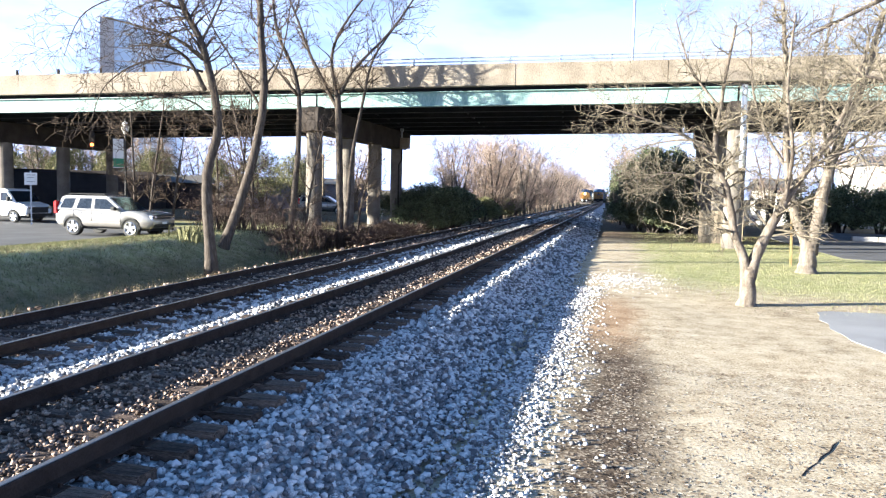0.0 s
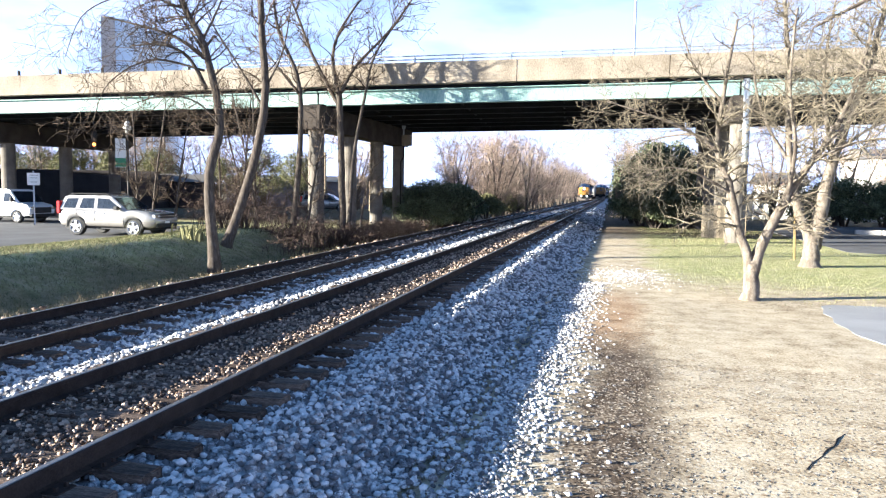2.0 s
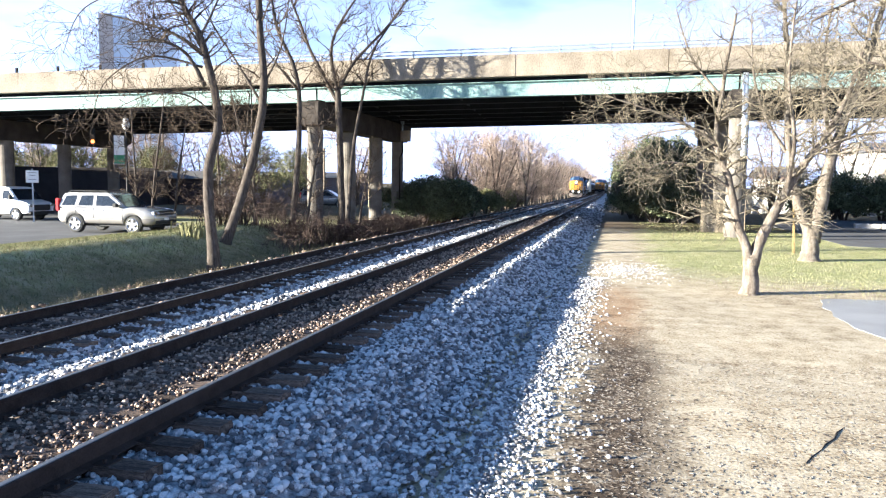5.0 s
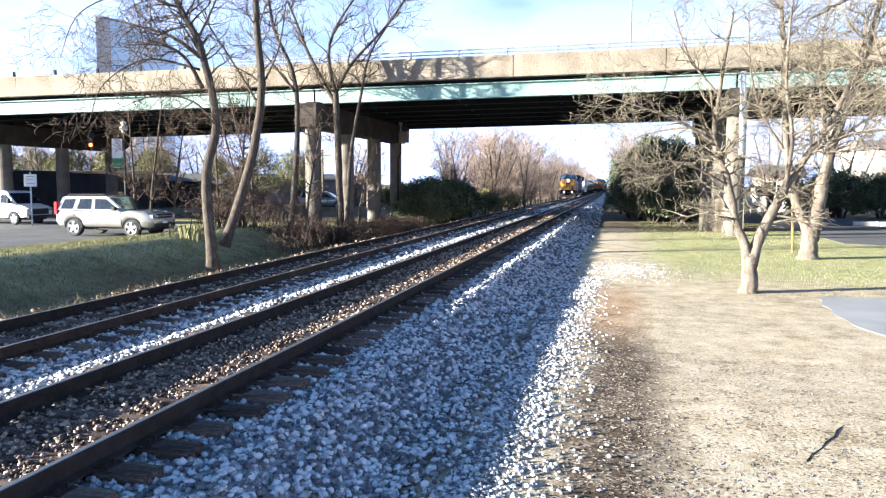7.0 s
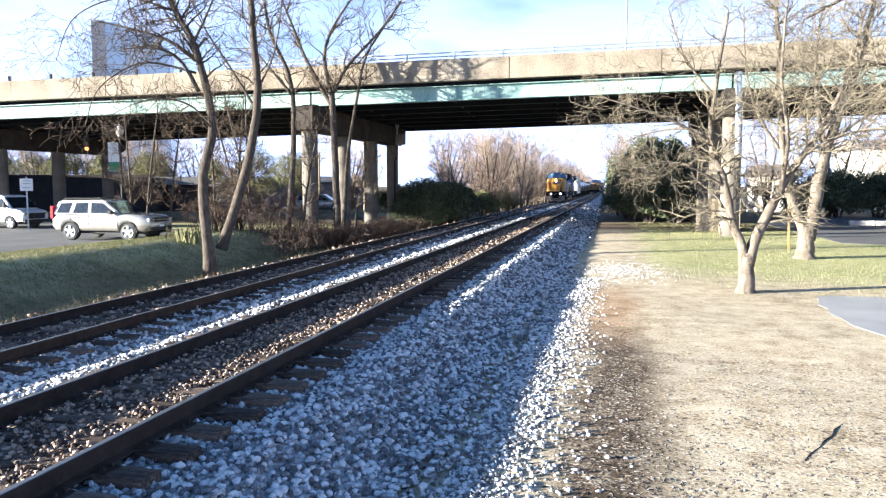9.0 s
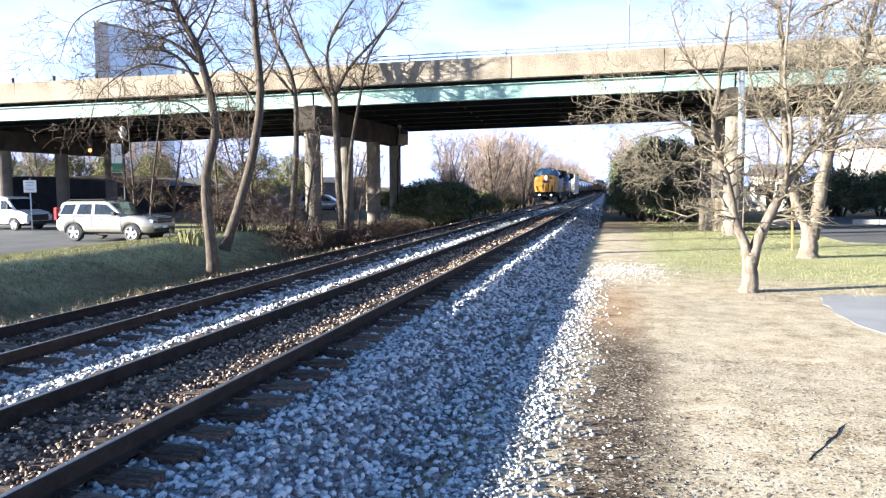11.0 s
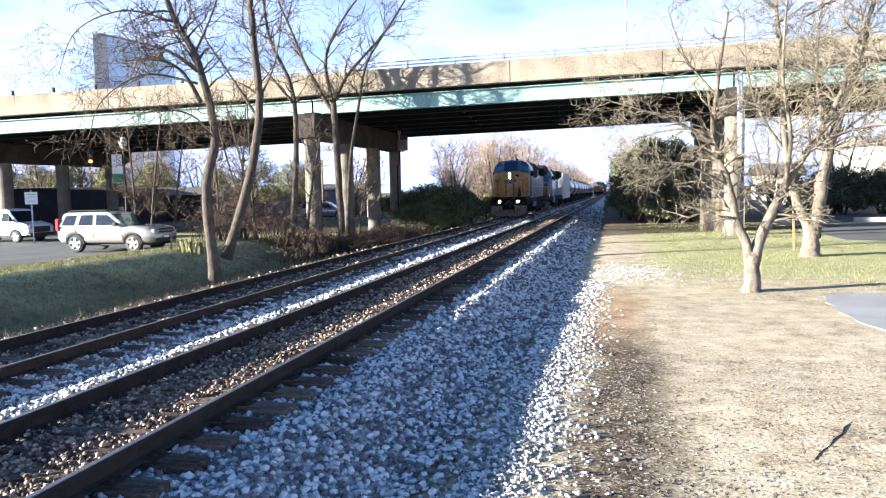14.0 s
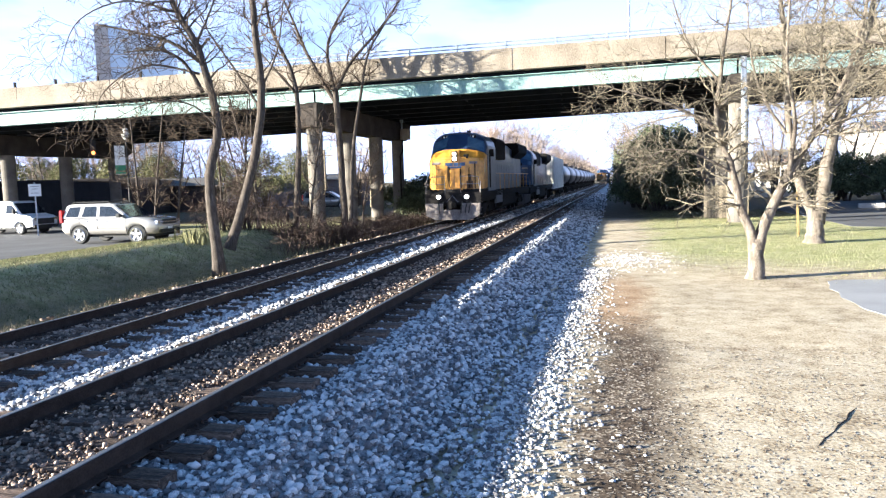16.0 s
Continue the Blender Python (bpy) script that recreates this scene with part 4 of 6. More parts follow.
# ---- evergreens and shrubs ----
def leafy(name, label, rx, ry, rz, count, leaf, mat, seed, lumps=14, group="shrubs", category="shrub"):
    """A dense crown of small leaf pairs in uneven lumps round a short stem."""
    rng = np.random.default_rng(seed)
    t = thing(name, label, category, group)
    stem = Shape()
    r2 = random.Random(seed)
    for k in range(7):
        stem.tube([(0, 0, -0.3), (r2.gauss(0, rx * 0.15), r2.gauss(0, ry * 0.15), rz * 0.5), (r2.gauss(0, rx * 0.4), r2.gauss(0, ry * 0.4), rz * 1.3)], [0.07, 0.05, 0.02], 5)
    part("stem", stem, M_BARK, t)
    th, ph = rng.uniform(0, math.tau, lumps), rng.uniform(-0.5, 1.45, lumps)
    c = np.stack([np.cos(th) * np.cos(ph) * rx * 0.62, np.sin(th) * np.cos(ph) * ry * 0.62, rz + np.sin(ph) * rz * 0.66], 1)
    size = rng.uniform(0.28, 0.5, lumps)
    which = rng.integers(0, lumps, count)
    d = rng.normal(0, 1, (count, 3))
    d /= np.linalg.norm(d, axis=1)[:, None]
    rad = rng.uniform(0.55, 1.08, count) ** 0.6
    p = c[which] + d * (rad * size[which])[:, None] * np.array([rx, ry, rz])
    p[:, 2] = np.maximum(p[:, 2], 0.03)
    a, b = rng.normal(0, 1, (count, 3)), rng.normal(0, 1, (count, 3))
    a /= np.linalg.norm(a, axis=1)[:, None]
    b -= a * (a * b).sum(1)[:, None]
    b /= np.linalg.norm(b, axis=1)[:, None]
    s = (leaf * rng.uniform(0.6, 1.4, count))[:, None]
    n = np.cross(a, b) * s * 0.25
    v = np.stack([p - a * s, p + b * s * 0.45 + n, p + a * s, p - b * s * 0.45 + n], 1).reshape(-1, 3)
    k = 4 * np.arange(count)[:, None]
    tris = np.concatenate([k + [0, 1, 2], k + [0, 2, 3]], 0)
    bulk("crown", v, tris, mat, t)
    return t


ev_kinds = [leafy("evergreen_tree", "dense dark evergreen with an uneven crown", 1.9, 1.9, 2.6, 12000, 0.085, M_EVER, 70 + i, 18, "evergreens", "tree") for i in range(3)]
plant(ev_kinds, [(1.6, 62, 1.05), (3.2, 61, 1.2), (4.9, 62, 1.15), (2.4, 65, 1.3), (4.2, 66, 1.3), (6.2, 64, 1.1), (0.9, 69, 1.1), (1.2, 77, 1.1), (1.2, 88, 1.1), (1.0, 100, 1.15), (1.0, 116, 1.2), (1.0, 134, 1.3),
                 (6.9, 70, 1.1)], 3)
sh_kinds = [leafy("shrub", "dark green spreading shrub beside the line", 2.2, 2.0, 1.15, 10000, 0.065, M_EVER, 80 + i, 16) for i in range(2)]
plant(sh_kinds, [(-13.2, 49.4, 1.05), (-12.7, 51.5, 1.3), (-12.8, 54.5, 1.4), (-14.6, 56.0, 1.4), (-13.0, 58.5, 1.4), (-15.6, 52.5, 1.15), (2.3, 52.5, 1.0), (4.1, 52.2, 1.0), (1.5, 55, 1.15), (3.2, 54.5, 1.3), (5.0, 55, 1.2), (0.9, 58.5, 1.0), (15.0, 64, 1.3), (17.4, 64.5, 1.6), (20.0, 64, 1.5), (22.6, 65, 1.7), (25.4, 64, 1.5), (28.2, 65, 1.7), (31, 64, 1.6), (34, 65, 1.7)], 4)
sp_kinds = [leafy("shrub", "light green shrub just coming into leaf", 1.6, 1.5, 1.2, 2600, 0.09, M_SPRING, 90 + i, 12) for i in range(2)]
plant(sp_kinds, [(-12.8, 64, 1.0), (-12.6, 70, 1.1), (-12.9, 76, 0.9), (-12.8, 84, 1.1), (-12.9, 95, 1.0)], 6)
yt_kinds = [leafy("young_tree", "tall olive-green tree just coming into leaf", 2.6, 2.4, 2.9, 9000, 0.075, M_SPRING, 95 + i, 22, "trees behind the overpass", "tree") for i in range(2)]
plant(yt_kinds, [(-31.0, 67, 1.0), (-36.0, 70, 1.1), (-42.5, 72, 1.0), (-50, 72, 1.1), (-57, 74, 1.15), (-64, 76, 1.2), (-70, 77, 1.2), (-77, 80, 1.2)], 6)


def bramble(label, rx, ry, h, canes, seed, at):
    rng = random.Random(seed)
    t = thing("bramble", label, "shrub", "brambles", at=pose(at[0], at[1], ground_z(*at)))
    s = Shape()
    for i in range(canes):
        x, y = rng.uniform(-rx, rx), rng.uniform(-ry, ry)
        a = rng.uniform(0, math.tau)
        L = h * rng.uniform(0.5, 1.3)
        pts = [(x, y, -0.1), (x + math.cos(a) * L * 0.25, y + math.sin(a) * L * 0.25, L * 0.7), (x + math.cos(a) * L * 0.7, y + math.sin(a) * L * 0.7, L * rng.uniform(0.5, 1.0))]
        s.tube(pts, [0.015, 0.012, 0.007], 3)
        for k in range(3):
            p = Vector(pts[1]).lerp(Vector(pts[2]), rng.random())
            sprout(rng, s, p, (rng.gauss(0, 1), rng.gauss(0, 1), rng.uniform(-0.2, 0.8)), L * 0.35, 0.007, 1, 0.05, 0.4, 3, 3, 0.005)
    part("cane_tangle", s, M_BRAMBLE, t, "tangled reddish canes", kind="stuff")


for k, (x, y, rx, ry, h, n) in enumerate(((-17.2, 31.4, 1.6, 1.2, 1.7, 70), (-15.6, 32.0, 1.4, 1.2, 1.5, 65), (-18.8, 32.2, 1.3, 1.2, 1.5, 55), (-14.2, 32.0, 1.4, 1.5, 1.1, 170), (-12.6, 33.8, 1.3, 2.0, 0.9, 210), (-12.3, 38.0, 1.2, 2.2, 0.95, 230), (-12.7, 42.2, 1.1, 2.4, 0.8, 230), (-20.5, 35.5, 1.5, 1.5, 1.3, 45), (-13.6, 28.6, 0.8, 1.2, 0.6, 50))):
    bramble("tangled leafless bramble thicket on the bank", rx, ry, h, n, 100 + k, (x, y))


# ---- trains; local y runs back from the front coupler, z = 0 at the railhead ----
def wheel_mesh(r=0.53):
    s = Shape()
    for side in (-0.75, 0.75):
        s.tube([(side - 0.065, 0, 0), (side + 0.065, 0, 0)], r, 20)
        s.tube([(side - 0.075 if side > 0 else side + 0.03, 0, 0), (side - 0.03 if side > 0 else side + 0.075, 0, 0)], r + 0.03, 20)
        s.tube([(side - 0.09, 0, 0), (side + 0.09, 0, 0)], 0.13, 10)
    s.tube([(-0.95, 0, 0), (0.95, 0, 0)], 0.09, 10)
    for k in range(4):
        a = k * math.pi / 2
        for side in (-0.823, 0.823):
            s.box(side - 0.008, math.cos(a) * 0.3 - 0.05, math.sin(a) * 0.3 - 0.05, side + 0.008, math.cos(a) * 0.3 + 0.05, math.sin(a) * 0.3 + 0.05)
    return s.mesh("wheelset", M_UNDER)


WHEELSET = wheel_mesh()
CARWHEELSET = wheel_mesh(0.46)


def truck(parent, y0, spacing, axles, wheels, r=0.53):
    """A bogie frame with its wheelsets."""
    ln = spacing * (axles - 1)
    f = Shape()
    for side in (-1.05, 1.05):
        f.prism([(y0 - 0.55, 0.55), (y0 - 0.3, 0.85), (y0 + ln + 0.3, 0.85), (y0 + ln + 0.55, 0.55), (y0 + ln + 0.4, 0.4), (y0 + ln * 0.75, 0.38), (y0 + ln * 0.6, 0.62), (y0 + ln * 0.4, 0.62), (y0 + ln * 0.25, 0.38), (y0 - 0.4, 0.4)], side - 0.09, side + 0.09, "x")
        for k in range(axles):
            f.box(side - 0.16, y0 + k * spacing - 0.19, r - 0.16, side + 0.16, y0 + k * spacing + 0.19, r + 0.16)
    f.box(-1.05, y0 + ln / 2 - 0.3, 0.6, 1.05, y0 + ln / 2 + 0.3, 0.95)
    fr = part("bogie_frame", f, M_UNDER, parent)
    for k in range(axles):
        w = new("wheelset", WHEELSET if r > 0.5 else CARWHEELSET)
        w.parent = parent
        w.matrix_basis = pose(0, y0 + k * spacing, r)
        wheels.append((w, y0 + k * spacing, r))
    return fr


def chamfered(w, z0, z1, cx, cz):
    return [(-w, z0), (w, z0), (w, z1 - cz), (w - cx, z1), (-w + cx, z1), (-w, z1 - cz)]


def locomotive(label, nose_mat, cab_mat, hood_mat, group, lamps=True):
    """A six-axle freight locomotive with a wide nose and cab."""
    t = thing("locomotive", label, "locomotive", group)
    wheels = []
    part("underframe", Shape().box(-1.5, 0.35, 1.18, 1.5, 21.9, 1.52).box(-1.46, 0.5, 1.0, 1.46, 6.8, 1.18).box(-1.46, 15.4, 1.0, 1.46, 21.7, 1.18), M_UNDER, t, bevel=0.02)
    plow = Shape().prism([(-1.48, 0.95), (-1.42, 0.32), (-0.95, 0.09), (0.95, 0.09), (1.42, 0.32), (1.48, 0.95), (0.5, 0.95), (0.5, 0.62), (-0.5, 0.62), (-0.5, 0.95)], 0.06, 0.16)
    part("pilot_plow", plow, M_PLOW, t, "scuffed grey pilot plow", bevel=0.01)
    part("pilot_plate", Shape().box(-1.5, 0.18, 0.9, 1.5, 0.3, 1.5), M_UNDER, t, bevel=0.015)
    part("coupler", Shape().box(-0.16, -0.42, 0.72, 0.16, 0.3, 1.0).box(-0.2, -0.5, 0.66, 0.1, -0.3, 1.06), M_UNDER, t, bevel=0.03)
    for x in (-0.75, -0.5, 0.5, 0.75, 0.95):
        part("brake_hose", Shape().tube([(x, 0.15, 1.05), (x * 0.97, -0.05, 0.75), (x * 0.9, 0.0, 0.45)], 0.03, 6), M_BLACK, t)
    for x in (-1.28, 1.28):
        for k in range(4):
            st = Shape().box(x - 0.2, 0.12 + 0.06 * k, 0.36 + k * 0.32, x + 0.2, 0.5 + 0.06 * k, 0.40 + k * 0.32)
            part("step", st, M_PLOW, t)
    # nose: as broad as the cab, its top domed and its corners cut
    nose = Shape()
    xs = (-1.5, -1.22, -0.55, 0.55, 1.22, 1.5)
    rows = [((1.22, 0.90, 0.82, 0.82, 0.90, 1.22), (1.66,) * 6), ((1.27, 0.95, 0.87, 0.87, 0.95, 1.27), (3.2, 3.26, 3.32, 3.32, 3.26, 3.2)), ((1.8, 1.5, 1.36, 1.36, 1.5, 1.8), (3.54, 3.7, 3.84, 3.84, 3.7, 3.54))]
    v = []
    for ys, zs in rows:
        v += [(x, y, z) for x, y, z in zip(xs, ys, zs)] + [(1.5, 2.75, zs[5]), (-1.5, 2.75, zs[0])]
    nose.add(v, [tuple(range(7, -1, -1)), (16, 17, 18, 19, 20, 21, 22, 23)] + [(r * 8 + i, r * 8 + (i + 1) % 8, r * 8 + 8 + (i + 1) % 8, r * 8 + 8 + i) for r in (0, 1) for i in range(8)])
    n = part("nose", nose, nose_mat, t, "bright yellow wide nose" if nose_mat is M_YEL else "", bevel=0.06)
    part("nose_base", Shape().box(-1.5, 0.5, 1.5, 1.5, 2.6, 1.67), M_UNDER, t, bevel=0.02)
    part("nose_door", Shape().box(-1.0, 0.80, 1.75, -0.38, 0.86, 2.95).box(-0.46, 0.77, 2.2, -0.42, 0.82, 2.45), nose_mat, n, bevel=0.015)
    part("door_gap", Shape().box(-1.03, 0.83, 1.72, -1.0, 0.865, 2.98).box(-0.38, 0.83, 1.72, -0.35, 0.865, 2.98), M_UNDER, n)
    part("headlamp_plate", Shape().box(-0.26, 0.84, 3.1, 0.26, 1.3, 3.74), nose_mat, n, bevel=0.03)
    part("headlamp_housing", Shape().box(-0.15, 0.81, 3.14, 0.15, 0.9, 3.68), M_UNDER, n, bevel=0.02)
    lit = M_LAMP if lamps else M_GLASS
    for z in (3.28, 3.54):
        part("headlamp", Shape().tube([(0, 0.79, z), (0, 0.86, z)], 0.088, 14), lit, n, "lit white headlamp" if lamps else "unlit headlamp")
    part("class_lamp", Shape().box(0.46, 0.92, 3.28, 0.72, 1.1, 3.5), M_UNDER, n)
    for x in (-1.02, 0.98):
        part("vent_panel", Shape().box(x - 0.22, 0.86, 3.0, x + 0.22, 0.95, 3.12), M_PLOW, n, "dull grey vent slot")
    for x in (-0.28, 0.3, 0.78):
        part("grab_iron", Shape().tube([(x, 0.84, 1.75), (x, 0.72, 1.8), (x, 0.72, 2.75), (x, 0.84, 2.8)], 0.022, 6), M_UNDER, n)
    part("nose_seam", Shape().box(0.30, 0.79, 1.7, 0.34, 0.86, 2.75).box(1.06, 0.82, 1.7, 1.09, 0.93, 3.0), M_UNDER, n)
    part("soot_patch", Shape().box(0.62, 0.80, 1.70, 0.95, 0.875, 2.1).box(0.7, 0.80, 2.1, 0.88, 0.875, 2.45), M_GRIME, n, "brown grease stain")
    part("nose_emblem", Shape().box(-0.34, 0.81, 2.78, 0.36, 0.855, 2.88).box(-0.5, 0.81, 2.90, -0.12, 0.86, 3.08).box(-0.06, 0.81, 2.90, 0.2, 0.86, 3.08).box(0.26, 0.81, 2.90, 0.56, 0.86, 3.08), cab_mat, n, "dark blue emblem bars")
    for x in (-0.75, 0.75):
        d = part("ditch_light", Shape().box(x - 0.15, 0.12, 1.14, x + 0.15, 0.5, 1.44), M_UNDER, t, bevel=0.02)
        part("lens", Shape().tube([(x, 0.09, 1.29), (x, 0.16, 1.29)], 0.09, 14), lit, d, "lit white lamp lens" if lamps else "unlit lamp lens")
    # cab with rounded roof shoulders and a raked windscreen
    roof_line = [(-1.53, 1.52), (1.53, 1.52), (1.53, 3.98), (1.44, 4.25), (1.2, 4.52), (0.86, 4.69), (0.0, 4.76), (-0.86, 4.69), (-1.2, 4.52), (-1.44, 4.25), (-1.53, 3.98)]
    cb = part("cab", Shape().prism(roof_line, 2.3, 4.9), cab_mat, t, "dark blue cab", bevel=0.03)
    low = [(-1.52, 2.32, 3.5), (-1.5, 1.86, 3.52), (-0.55, 1.42, 3.80), (0.55, 1.42, 3.80), (1.5, 1.86, 3.52), (1.52, 2.32, 3.5)]
    high = [(-1.5, 2.34, 3.98), (-1.36, 2.2, 4.3), (-0.5, 2.02, 4.62), (0.5, 2.02, 4.62), (1.36, 2.2, 4.3), (1.5, 2.34, 3.98)]
    lid = [(-1.5, 2.4, 3.98), (-1.18, 2.4, 4.5), (-0.6, 2.4, 4.70), (0.6, 2.4, 4.70), (1.18, 2.4, 4.5), (1.5, 2.4, 3.98)]
    shield = Shape().add(low + high + lid, [(r * 6 + i, r * 6 + i + 1, r * 6 + 7 + i, r * 6 + 6 + i) for r in (0, 1) for i in range(5)])
    sh = part("cab_front", shield, cab_mat, t)
    corner = lambda u, w: [Vector(low[u]).lerp(Vector(high[u]), w), Vector(low[u + 1]).lerp(Vector(high[u + 1]), w)]
    for u, a0, a1 in ((1, 0.06, 0.97), (3, 0.03, 0.94)):
        (p, q), (r2, r3) = corner(u, 0.16), corner(u, 0.84)
        face = [p.lerp(q, a0), p.lerp(q, a1), r2.lerp(r3, a1), r2.lerp(r3, a0)]
        out = (face[1] - face[0]).cross(face[3] - face[0]).normalized()
        out = out if out.y < 0 else -out
        g = Shape().add([k + out * 0.02 for k in face] + [k - out * 0.03 for k in face], [(0, 1, 2, 3), (7, 6, 5, 4), (0, 4, 5, 1), (1, 5, 6, 2), (2, 6, 7, 3), (3, 7, 4, 0)])
        part("windscreen", g, M_CABGLASS, sh, "windscreen pane with the sky's reflection in its blue colour")
    for side in (-1, 1):
        part("number_board", Shape().box(side * 0.72 - 0.2, 2.02, 4.40, side * 0.72 + 0.2, 2.2, 4.56), M_UNDER, sh)
        part("number_bar", Shape().box(side * 0.72 - 0.13, 2.012, 4.44, side * 0.72 - 0.03, 2.03, 4.53).box(side * 0.72 + 0.03, 2.012, 4.44, side * 0.72 + 0.13, 2.03, 4.53), M_SIGN, sh, "pale plain bars")
        part("side_window", Shape().box(side * 1.525 - 0.01, 3.3, 3.1, side * 1.525 + 0.014, 4.3, 3.85), M_CABGLASS, cb)
        part("side_door", Shape().box(side * 1.535 - 0.008, 2.62, 1.7, side * 1.535 + 0.012, 3.12, 3.75), M_UNDER, cb, "dark cab doorway")
        part("cab_side_panel", Shape().box(side * 1.53 - 0.008, 2.32, 1.55, side * 1.53 + 0.010, 4.88, 3.95), hood_mat, cb, "grey cab side")
        part("mirror", Shape().box(side * 1.64 - 0.1, 3.0, 3.4, side * 1.64 + 0.1, 3.05, 3.8), M_UNDER, cb)
    part("roof_horn", Shape().tube([(0.4, 2.6, 4.80), (0.4, 3.2, 4.82)], 0.06, 8).box(0.34, 2.9, 4.68, 0.46, 3.0, 4.80), M_UNDER, cb)
    # long hood
    hood = part("hood", Shape().prism(chamfered(0.98, 1.52, 4.5, 0.35, 0.3), 4.9, 20.6), hood_mat, t, "long hood", bevel=0.03)
    for side in (-1, 1):
        stripe = Shape().box(side * 0.985 - 0.008, 5.1, 3.25, side * 0.985 + 0.008, 16.2, 4.15)
        part("hood_panel", stripe, cab_mat, hood, "dark blue upper hood band")
    for k in range(15):
        for side in (-1, 1):
            part("hood_door", Shape().box(side * 0.995 - 0.015, 5.3 + k * 0.76, 1.7, side * 0.995 + 0.015, 5.95 + k * 0.76, 3.05), hood_mat, hood)
    part("blower_box", Shape().prism(chamfered(1.42, 3.35, 4.62, 0.2, 0.2), 6.0, 9.6), M_UNDER, hood, "sooty blower housing", bevel=0.03)
    part("radiator_wing", Shape().prism([(-1.5, 4.0), (-1.5, 4.55), (-1.35, 4.68), (1.35, 4.68), (1.5, 4.55), (1.5, 4.0), (0.98, 3.6), (-0.98, 3.6)], 15.6, 20.5), M_UNDER, hood, bevel=0.03)
    part("exhaust_stack", Shape().box(-0.35, 11.6, 4.45, 0.35, 12.5, 4.78), M_UNDER, hood, bevel=0.03)
    part("fuel_tank", Shape().prism([(-1.4, 0.55), (-1.1, 0.32), (1.1, 0.32), (1.4, 0.55), (1.45, 1.15), (-1.45, 1.15)], 8.2, 14.0), M_UNDER, t, bevel=0.04)
    for side in (-1, 1):
        part("battery_box", Shape().box(side * 1.44 - 0.06, 5.2, 0.75, side * 1.44 + 0.06, 7.6, 1.5), M_LGREY, t, bevel=0.02)
    truck(t, 2.35, 2.1, 3, wheels)
    truck(t, 15.35, 2.1, 3, wheels)
    for side in (-1.44, 1.44):
        rail = Shape()
        for y in np.arange(5.2, 21.6, 1.9):
            rail.tube([(side, float(y), 1.5), (side, float(y), 2.5)], 0.018, 5)
        rail.tube([(side, 5.2, 2.5), (side, 21.6, 2.5)], 0.02, 5)
        part("side_handrail", rail, M_YEL if nose_mat is M_YEL else M_LGREY, t)
    for side in (-1, 1):
        fr = Shape().tube([(side * 0.42, 0.22, 1.5), (side * 0.42, 0.22, 2.35), (side * 1.05, 0.22, 2.35), (side * 1.38, 0.22, 2.3), (side * 1.42, 0.3, 1.5)], 0.022, 6)
        fr.tube([(side * 0.42, 0.22, 1.95), (side * 1.40, 0.22, 1.95)], 0.018, 6)
        fr.tube([(side * 1.46, 0.2, 0.5), (side * 1.48, 0.2, 2.1)], 0.02, 6)
        part("front_handrail", fr, M_PLOW, t)
    part("uncoupling_lever", Shape().tube([(-0.3, 0.08, 1.02), (0.0, 0.05, 1.36), (0.3, 0.08, 1.02)], 0.025, 5), M_LGREY, t)
    return t, wheels


def boxcar(label, mat, group):
    t = thing("boxcar", label, "freight car", group)
    wheels = []
    b = part("body", Shape().prism(chamfered(1.52, 1.05, 4.75, 0.35, 0.14), 0.6, 16.6), mat, t, bevel=0.02)
    for k in range(13):
        for side in (-1, 1):
            part("side_rib", Shape().box(side * 1.53 - 0.03, 0.75 + k * 1.29, 1.1, side * 1.53 + 0.03, 0.87 + k * 1.29, 4.55), mat, b)
    for k in range(6):
        part("end_rib", Shape().box(-1.35, 0.53, 1.3 + k * 0.55, 1.35, 0.61, 1.5 + k * 0.55), mat, b)
    part("ladder", Shape().tube([(1.2, 0.5, 1.2), (1.2, 0.5, 4.4)], 0.02, 5).tube([(1.45, 0.5, 1.2), (1.45, 0.5, 4.4)], 0.02, 5), M_STEEL, b)
    part("sill", Shape().box(-1.4, 0.3, 0.85, 1.4, 16.9, 1.08), M_UNDER, t)
    part("coupler", Shape().box(-0.13, -0.2, 0.75, 0.13, 17.3, 0.95), M_UNDER, t)
    truck(t, 1.6, 1.75, 2, wheels, 0.46)
    truck(t, 13.8, 1.75, 2, wheels, 0.46)
    return t, wheels


